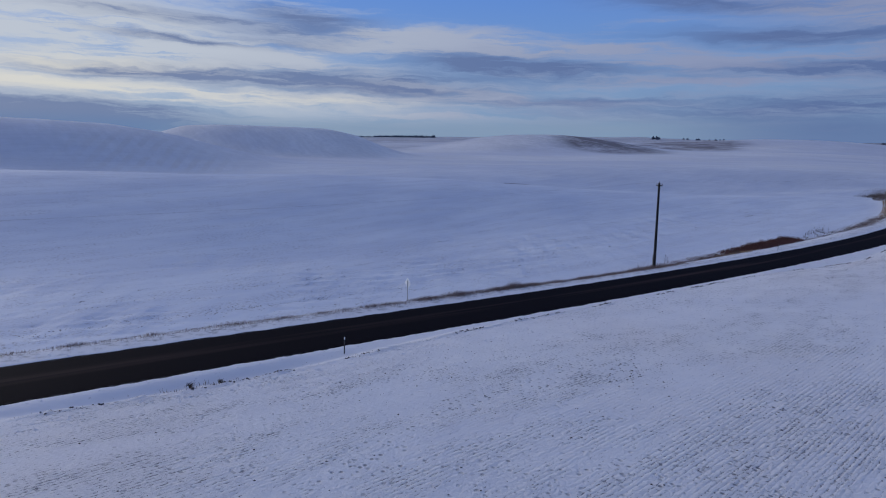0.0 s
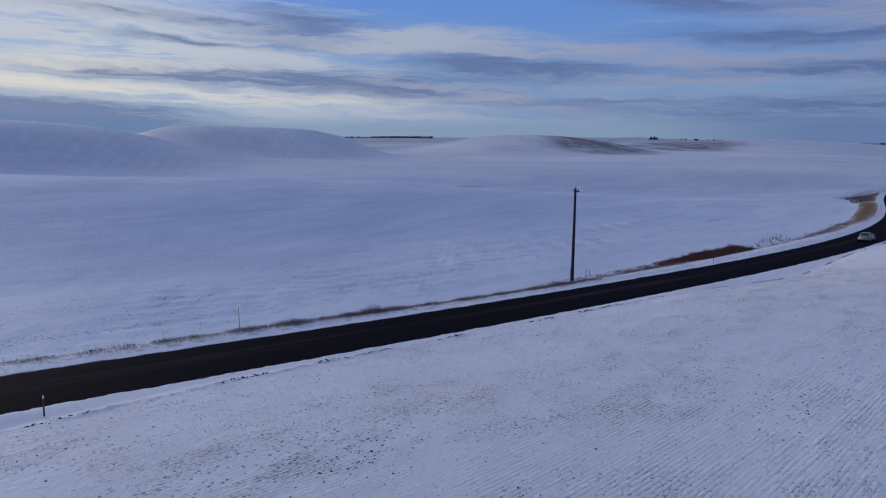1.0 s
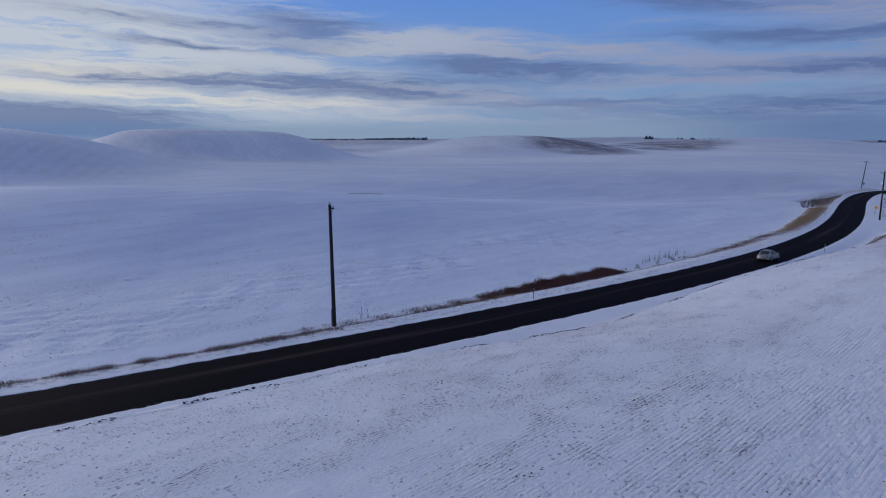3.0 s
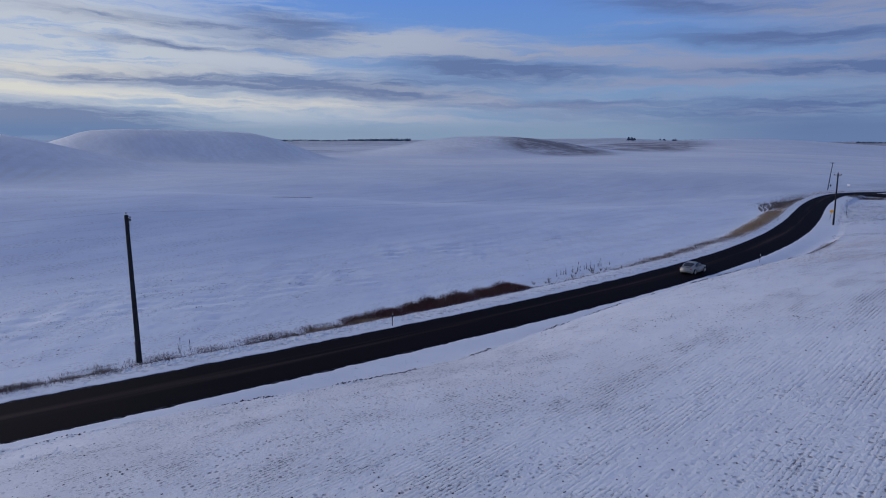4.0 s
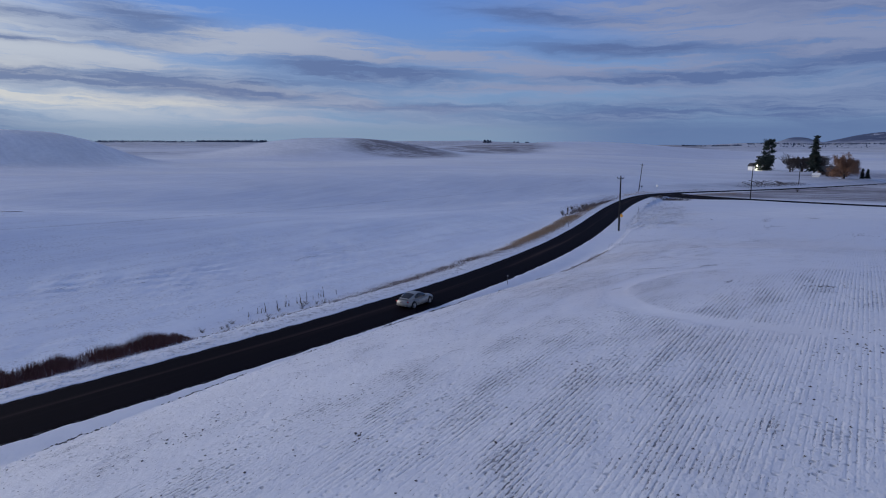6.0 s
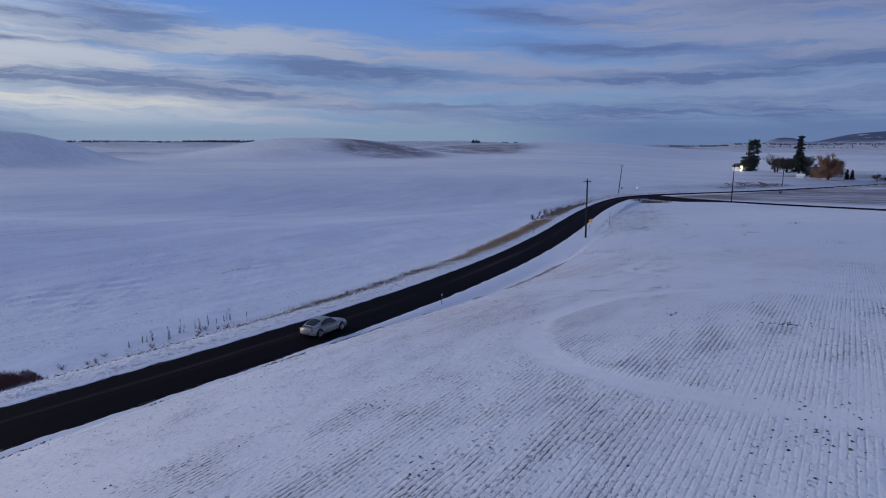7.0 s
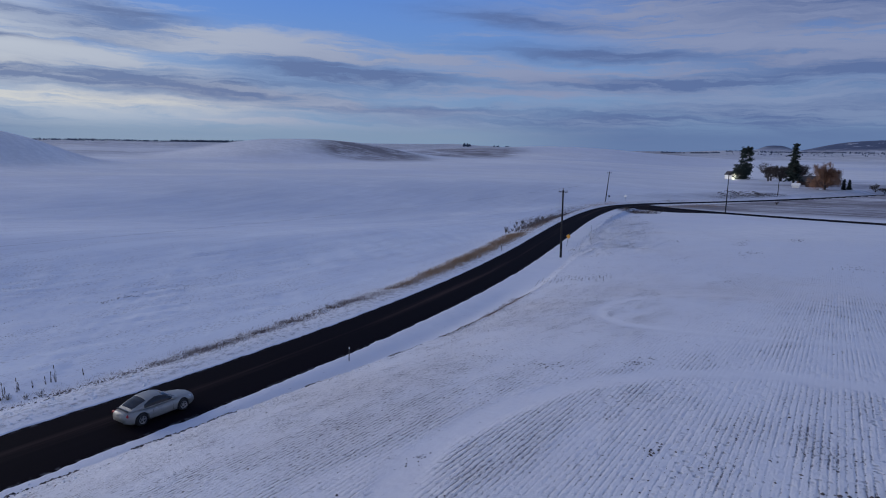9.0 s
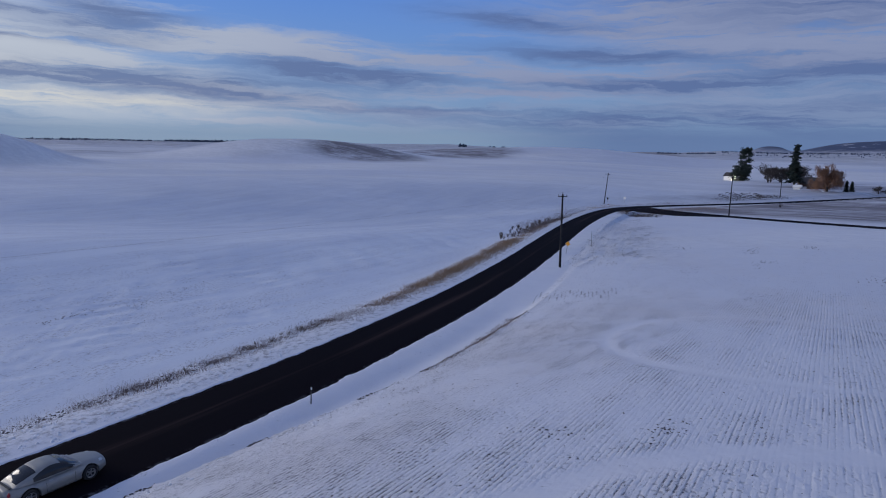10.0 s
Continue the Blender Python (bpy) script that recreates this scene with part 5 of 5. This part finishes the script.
        z = ground_height(x, y)
        for j in range(k):
            if rng.uniform() < 0.6:
                bits.lump(x[j], y[j], z[j] - 0.01, rng.uniform(0.02, 0.07), rng, 0.6)
    # short bare furrows on the smooth shoulder of the field
    for i in range(22):
        k = 40
        t = rng.uniform(0, 3.5) + np.linspace(0, rng.uniform(1.5, 5.0), k)
        uu, vv = 163.5 + 0.15 * i + 0.949 * t + rng.normal(0, 0.05, k), 18.0 - 0.36 * i + 0.314 * t + rng.normal(0, 0.04, k)
        x, y = uu * AU[0] + vv * AV[0], uu * AU[1] + vv * AV[1]
        z = ground_height(x, y)
        for j in range(k):
            if rng.uniform() < 0.6:
                bits.lump(x[j], y[j], z[j], rng.uniform(0.02, 0.055), rng, 0.6)
    us = rng.uniform(-30, 160, 9000)
    us = us[(np.sin(us * 0.8) + np.sin(us * 0.27 + 1) > 0.1) & (rng.uniform(0, 1, len(us)) < 0.30 + 0.70 * (np.exp(-((us - 80) / 12) ** 2) + np.exp(-((us - 124) / 12) ** 2)))]
    v = road_v(us) - field_edge(np.clip(us, -80, 300)) - rng.normal(0.40, 0.12, len(us))
    x, y = us * AU[0] + v * AV[0], us * AU[1] + v * AV[1]
    z = ground_height(x, y)
    for i in range(len(us)):
        bits.lump(x[i], y[i], z[i], 0.025 + 0.08 * rng.uniform() ** 2, rng)
    tagged(bits.make("soil_clods", CLODS), "dark clods of soil and stubble poking through the snow", "soil clods", kind="stuff")


def snow_lumps():
    """Ploughed-up lumps of snow on the verges."""
    rng = np.random.RandomState(32)
    bits = Bits()
    for count, u0, u1, n0, n1, s in ((900, -30, 60, 3.3, 5.5, 0.07), (1700, 60, 84, 4.2, 9.5, 0.16), (1500, 84, 150, 3.4, 7.5, 0.11), (700, 150, 260, 3.3, 5.2, 0.11), (900, -10, 150, -8.0, -6.4, 0.09),
                                     (500, -20, 200, -3.6, -3.1, 0.06), (300, 128, 150, 7, 10, 0.2)):
        x, y, z, _ = spots(rng, count, u0, u1, n0, n1)
        for i in range(count):
            bits.lump(x[i], y[i], z[i], s * rng.uniform(0.35, 1.2), rng, 0.55)
    tagged(bits.make("snow_lumps", SNOW_LUMP), "ploughed lumps of crusted snow along the verges", "snow", kind="stuff")


clods()
snow_lumps()


# ---- the farm and the far trees ----
def conifer(x, y, height, spread, seed, label, bare=0.06, full=1.0, droop=0.25):
    rng = np.random.RandomState(seed)
    tree = empty("conifer", on_ground(x, y, 0, 0.2), label, "tree", "farm trees")
    bm = bmesh.new()
    lathe(bm, [(height * 0.022, 0), (height * 0.016, height * 0.4), (0.02, height * 0.98)], Matrix(), 8)
    part("trunk", bm, BARK, tree)
    bits = Bits()
    z = height * bare
    while z < height:
        f = z / height
        r = spread * (1 - f) ** 0.85 * rng.uniform(0.5, 1.2) * (0.55 + 0.45 * min(1, f * 8)) + 0.15
        for i in range(int(5 + 7 * full * (1 - f))):
            if rng.uniform() < 0.12:
                continue
            t, rr = rng.uniform(0, 6.283), r * rng.uniform(0.5, 1.1)
            c, s = math.cos(t), math.sin(t)
            for j in range(7):
                a = rr * (0.15 + 0.85 * (j + rng.uniform(0, 1)) / 7)
                zz = z - droop * a + rng.normal(0, 0.15)
                w = spread * 0.16 * rng.uniform(0.6, 1.3)
                px, py = c * a + rng.normal(0, w * 0.5), s * a + rng.normal(0, w * 0.5)
                o = Vector((px, py, zz))
                e1 = Vector((c * w + rng.normal(0, w * 0.4), s * w + rng.normal(0, w * 0.4), -w * 0.35))
                e2 = Vector((-s * w * 0.7, c * w * 0.7, rng.normal(0, w * 0.3)))
                bits.tri(tuple(o - e2), tuple(o + e2), tuple(o + e1))
                bits.tri(tuple(o - e1 * 0.4), tuple(o + e1 * 0.6 + Vector((0, 0, w * 0.35))), tuple(o + e2 * 0.6 - Vector((0, 0, w * 0.5))))
        z += height * 0.022 * rng.uniform(0.7, 1.3)
    bits.make("crown", NEEDLES, tree)


def pine(x, y, height, spread, seed, label, bare):
    """An uneven evergreen: boughs that end in tufts of needles."""
    rng = np.random.RandomState(seed)
    tree = empty("pine_tree", on_ground(x, y, 0, 0.2), label, "tree", "farm trees")
    bm = bmesh.new()
    lathe(bm, [(height * 0.02, 0), (height * 0.015, height * 0.5), (0.03, height * 0.96)], Matrix(), 8)
    trunk = part("trunk", bm, BARK, tree)
    bits, boughs = Bits(), Bits()
    for i in range(int(56 + 1.6 * height)):
        f = bare + (1 - bare) * rng.uniform(0, 1) ** 0.8
        t = rng.uniform(0, 6.283)
        reach = spread * (0.35 + 0.65 * math.sin(math.pi * min(1, (1.03 - f) / (1.03 - bare) * 0.85 + 0.08))) * rng.uniform(0.35, 1.1)
        c = Vector((math.cos(t) * reach, math.sin(t) * reach, height * f + rng.normal(0, 0.4)))
        boughs.stick((0, 0, height * f * 0.96), tuple(c), 0.10, 0.03)
        r = spread * rng.uniform(0.13, 0.30)
        for j in range(70):
            d = Vector((rng.normal(0, 1), rng.normal(0, 1), rng.normal(0, 0.6))) * r * 0.6
            o, w = c + d, rng.uniform(0.25, 0.6)
            e1 = Vector((rng.normal(0, w), rng.normal(0, w), rng.normal(0, w)))
            e2 = Vector((rng.normal(0, w), rng.normal(0, w), rng.normal(0, w) * 0.6))
            bits.tri(tuple(o), tuple(o + e1), tuple(o + e2))
    boughs.make("bough", BARK, tree)
    bits.make("crown", NEEDLES, tree)


def bare_tree(x, y, height, seed, label, mat=TWIGS, spread=0.9, weep=0.0, group="farm trees", twig=0.03):
    rng = np.random.RandomState(seed)
    tree = empty("bare_tree", on_ground(x, y, 0, 0.2), label, "tree", group)
    bm = bmesh.new()
    tube(bm, (0, 0, 0), (0, 0, height * 0.22), height * 0.035, height * 0.026, 8)
    part("trunk", bm, BARK, tree)
    bits = Bits()

    def grow(p, d, l, r, depth):
        q = p + d * l
        bits.stick(p, q, max(r, twig), max(r * 0.7, twig))
        if depth == 0:
            if weep:
                for _ in range(3):
                    e = q + Vector((rng.normal(0, 0.5), rng.normal(0, 0.5), -weep * rng.uniform(0.4, 1.0)))
                    bits.stick(q, e, max(r * 0.5, twig * 0.8), max(r * 0.3, twig * 0.5))
            return
        for _ in range(3 if depth > 1 else 4):
            n = (d + Vector((rng.normal(0, spread * 0.5), rng.normal(0, spread * 0.5), rng.uniform(-0.1, 0.45)))).normalized()
            grow(p + d * l * rng.uniform(0.55, 1.0), n, l * rng.uniform(0.6, 0.85), r * 0.62, depth - 1)

    for i in range(9):
        t = 6.283 * i / 9 + rng.uniform(-0.4, 0.4)
        lift = rng.uniform(0.12, 1.6)
        d = Vector((math.cos(t) * spread * 0.8, math.sin(t) * spread * 0.8, lift)).normalized()
        grow(Vector((0, 0, height * rng.uniform(0.04, 0.2))), d, height * (0.16 + 0.06 * lift), height * 0.016, 5)
    bits.make("crown", mat, tree)


pine(328.0, 438.5, 21.0, 4.2, 41, "tall dark ragged pine beside the white farmhouse", 0.06)
pine(323.5, 437.0, 9.5, 5.2, 42, "lower bushy dark evergreen beside the white farmhouse", 0.0)
conifer(302.0, 361.0, 21.5, 5.2, 43, "tall narrow dark spruce at the farm", 0.16, 0.55, 0.38)
conifer(300.0, 325.0, 5.2, 1.5, 44, "small dark evergreen by the farm road", 0.02, 1.0)
conifer(303.4, 325.6, 4.8, 1.5, 45, "small dark evergreen by the farm road", 0.02, 1.0)
for i, (x, y, h, t) in enumerate(((322.0, 408.0, 14.6, 0.017), (326.0, 411.0, 12.8, 0.022), (329.0, 407.0, 12.8, 0.032), (332.0, 410.0, 13.4, 0.034), (335.0, 406.0, 12.8, 0.031), (338.5, 409.0, 14.0, 0.031), (342.0, 408.0, 13.4, 0.015), (346.0, 409.0, 12.2, 0.013))):
    bare_tree(x, y, h, 50 + i, "dense dark bare tree in the farmyard row" if t > 0.03 else "slender bare leafless tree in the farmyard row", twig=t)
bare_tree(290.0, 324.8, 15.5, 60, "broad bare willow with fine orange-brown twigs down to the ground", WILLOW, 1.1, 3.4, twig=0.015)
for i, (x, y, h) in enumerate(((314.0, 322.0, 6.0), (318.0, 321.0, 4.5), (332.0, 327.0, 4.0))):
    bare_tree(x, y, h, 65 + i, "small bare tree beside the farm road", twig=0.012)


def building(name, x, y, turn, w, l, wall_h, rise, wall_mat, roof_mat, label, category, windows=()):
    """A gabled building: four walls with gables, a roof of two overhanging slopes, door and windows."""
    b = empty(name, on_ground(x, y, turn, 0.3), label, category)
    bm = bmesh.new()
    hw, hl = w / 2, l / 2
    for s in (-1, 1):
        ring = [bm.verts.new(p) for p in ((-hw, s * hl, 0), (hw, s * hl, 0), (hw, s * hl, wall_h), (0, s * hl, wall_h + rise), (-hw, s * hl, wall_h))]
        bm.faces.new(ring)
        inner = [bm.verts.new((v.co.x * 0.97, v.co.y * 0.97, v.co.z)) for v in ring]
        bm.faces.new(inner[::-1])
    for s in (-1, 1):
        box(bm, 0.2, l, wall_h, Matrix.Translation((s * (hw - 0.1), 0, wall_h / 2)))
    part("wall", bm, wall_mat, b)
    for s in (-1, 1):
        bm = bmesh.new()
        slope = math.atan2(rise, hw)
        length = math.hypot(rise, hw) + 0.5
        m = Matrix.Translation((s * length / 2 * math.cos(slope), 0, wall_h + rise + 0.1 - length / 2 * math.sin(slope))) @ Matrix.Rotation(s * slope, 4, "Y")
        box(bm, length, l + 0.8, 0.16, m)
        part("roof_slope", bm, roof_mat, b)
    for wx, wz, ww, wh in windows:
        bm = bmesh.new()
        box(bm, ww + 0.2, 0.10, wh + 0.2, Matrix.Translation((wx, -hl - 0.03, wz)))
        window = part("window", bm, HOUSE_WHITE, b)
        bm = bmesh.new()
        box(bm, ww, 0.06, wh, Matrix.Translation((wx, -hl - 0.07, wz)))
        part("pane", bm, PANE, window)
    return b


building("house", 320.4, 443.0, 12, 3.8, 6.0, 3.4, 1.9, HOUSE_WHITE, ROOFING, "white boarded farmhouse with a dark roof under pines", "house", ((-1.1, 2.0, 0.7, 1.0),))
building("barn", 311.0, 362.0, 60, 6.0, 9.0, 2.6, 2.2, BARN_WOOD, ROOFING, "brown wooden farm shed with a dark roof", "shed", ((1.5, 1.3, 1.0, 0.8),))
building("barn", 301.0, 343.0, 48, 7.0, 9.5, 2.8, 2.6, BARN_WOOD, ROOFING, "brown wooden barn with a dark roof behind the willow", "barn", ((-1.6, 1.4, 1.2, 1.0),))
building("shed", 286.5, 339.0, 40, 2.6, 3.0, 1.5, 0.9, HOUSE_WHITE, HOUSE_WHITE, "small white shed with a snowy roof", "shed")


def far_woods(name, rows, label, seed):
    """rows: count, heading from, heading to, distance from, to, tree height."""
    rng = np.random.RandomState(seed)
    bits = Bits()
    for count, a0, a1, d0, d1, h in rows:
        a, d = np.radians(rng.uniform(a0, a1, count)), rng.uniform(d0, d1, count)
        x, y = 70 + d * np.sin(a), 70 + d * np.cos(a)
        z = ground_height(x, y)
        for i in range(count):
            hh = h * rng.uniform(0.5, 1.2)
            w = hh * rng.uniform(0.3, 0.8)
            for j in range(3):
                t = rng.uniform(0, 6.283)
                c, s = math.cos(t) * w, math.sin(t) * w
                zb = z[i] + hh * (0.05 + 0.25 * j)
                k = 1 - 0.25 * j
                bits.tri((x[i] - c * k, y[i] - s * k, zb), (x[i] + c * k, y[i] + s * k, zb), (x[i], y[i], zb + hh * 0.5))
                bits.tri((x[i] + s * k, y[i] - c * k, zb), (x[i] - s * k, y[i] + c * k, zb), (x[i], y[i], zb + hh * 0.5))
    tagged(bits.make(name, HAZY_WOOD), label, "trees", kind="stuff")


far_woods("far_trees", [(420, -26, -9.6, 2150, 2400, 5.5), (190, -15.4, -9.6, 2150, 2300, 7.5), (22, 10.3, 10.9, 1900, 1960, 9), (26, 13.0, 16.5, 2100, 2200, 6), (70, 27.8, 29.8, 1900, 1980, 4.5), (70, 30.2, 32.5, 1750, 1850, 4.5), (420, 33, 47, 2000, 2400, 4.0), (50, 35, 47, 1350, 1600, 2.4), (60, 33, 46, 1500, 1900, 3.5)],
          "dark line of distant trees along the horizon", 71)


# dark weeds and eroded furrows on the bank below the farmhouse
grass_band("weeds", [(2600, 350, 388, 7.5, 17, 10.5, 0.5, 0.08)], TWIGS, "dark dry weeds on the snowy bank", "weeds", 82)
shrub(219.0, 262.0, 1.3, 340, 1.2, 60, "rounded bare bush in the rough ground between the roads")


def rills():
    rng = np.random.RandomState(83)
    bits = Bits()
    for i in range(15):
        k = (i + rng.uniform(0.2, 0.8)) / 15
        top, foot = (391 - 3 * k, 40 - 26 * k), (352 + 24 * k, 12 - 4 * k)
        f0, f1 = rng.uniform(0.05, 0.3), rng.uniform(0.55, 0.95)
        count = int(110 * (f1 - f0))
        for j in range(count):
            f = f0 + (f1 - f0) * j / count
            if math.sin(f * 21 + i * 2.4) < -0.55:
                continue
            x, y = place(foot[0] + (top[0] - foot[0]) * f, foot[1] + (top[1] - foot[1]) * f + rng.normal(0, 0.3) + 1.2 * math.sin(f * 5 + i))
            bits.lump(x, y, zat(x, y), rng.uniform(0.12, 0.38), rng, 0.5)
    tagged(bits.make("bank_furrows", CLODS), "dark soil furrows eroded into the snowy bank", "soil", kind="stuff")


rills()


def wall_lamp(x, y, z, turn):
    """A lit yard lamp on the farmhouse gable."""
    lamp = empty("wall_lamp", Matrix.Translation((x, y, z)) @ Matrix.Rotation(radians(turn), 4, "Z"), "lit yard lamp on the white gable of the farmhouse", "lamp")
    bm = bmesh.new()
    box(bm, 0.12, 0.5, 0.08, Matrix.Translation((0, -0.25, 0.22)), 0.02)
    part("bracket", bm, DARK_METAL, lamp)
    bm = bmesh.new()
    lathe(bm, [(0.0, 0.16), (0.16, 0.14), (0.22, 0.0), (0.16, -0.14), (0.0, -0.18)], Matrix.Translation((0, -0.5, 0)), 14)
    part("lens", bm, LAMP_GLOW, lamp, "glowing warm white lens")
    light = new("yard_light", bpy.data.lights.new("yard_light", "POINT"))
    light.data.energy, light.data.color, light.data.shadow_soft_size = 1300.0, (1.0, 0.93, 0.78), 0.25
    light.matrix_world = lamp.matrix_world @ Matrix.Translation((0, -1.0, -0.1))


LAMP_GLOW = plain("lamp_glow", (0.8, 0.78, 0.7), (0.85, 0.83, 0.75), 0.4, 8.0, 0.0, 0.0, **{"Emission Color": rgb(1.0, 0.93, 0.78), "Emission Strength": 22.0})
hx, hy, turn = 320.4, 443.0, radians(12)
wall_lamp(hx + 3.0 * math.sin(turn), hy - 3.0 * math.cos(turn), zat(hx, hy) + 2.6, 12)
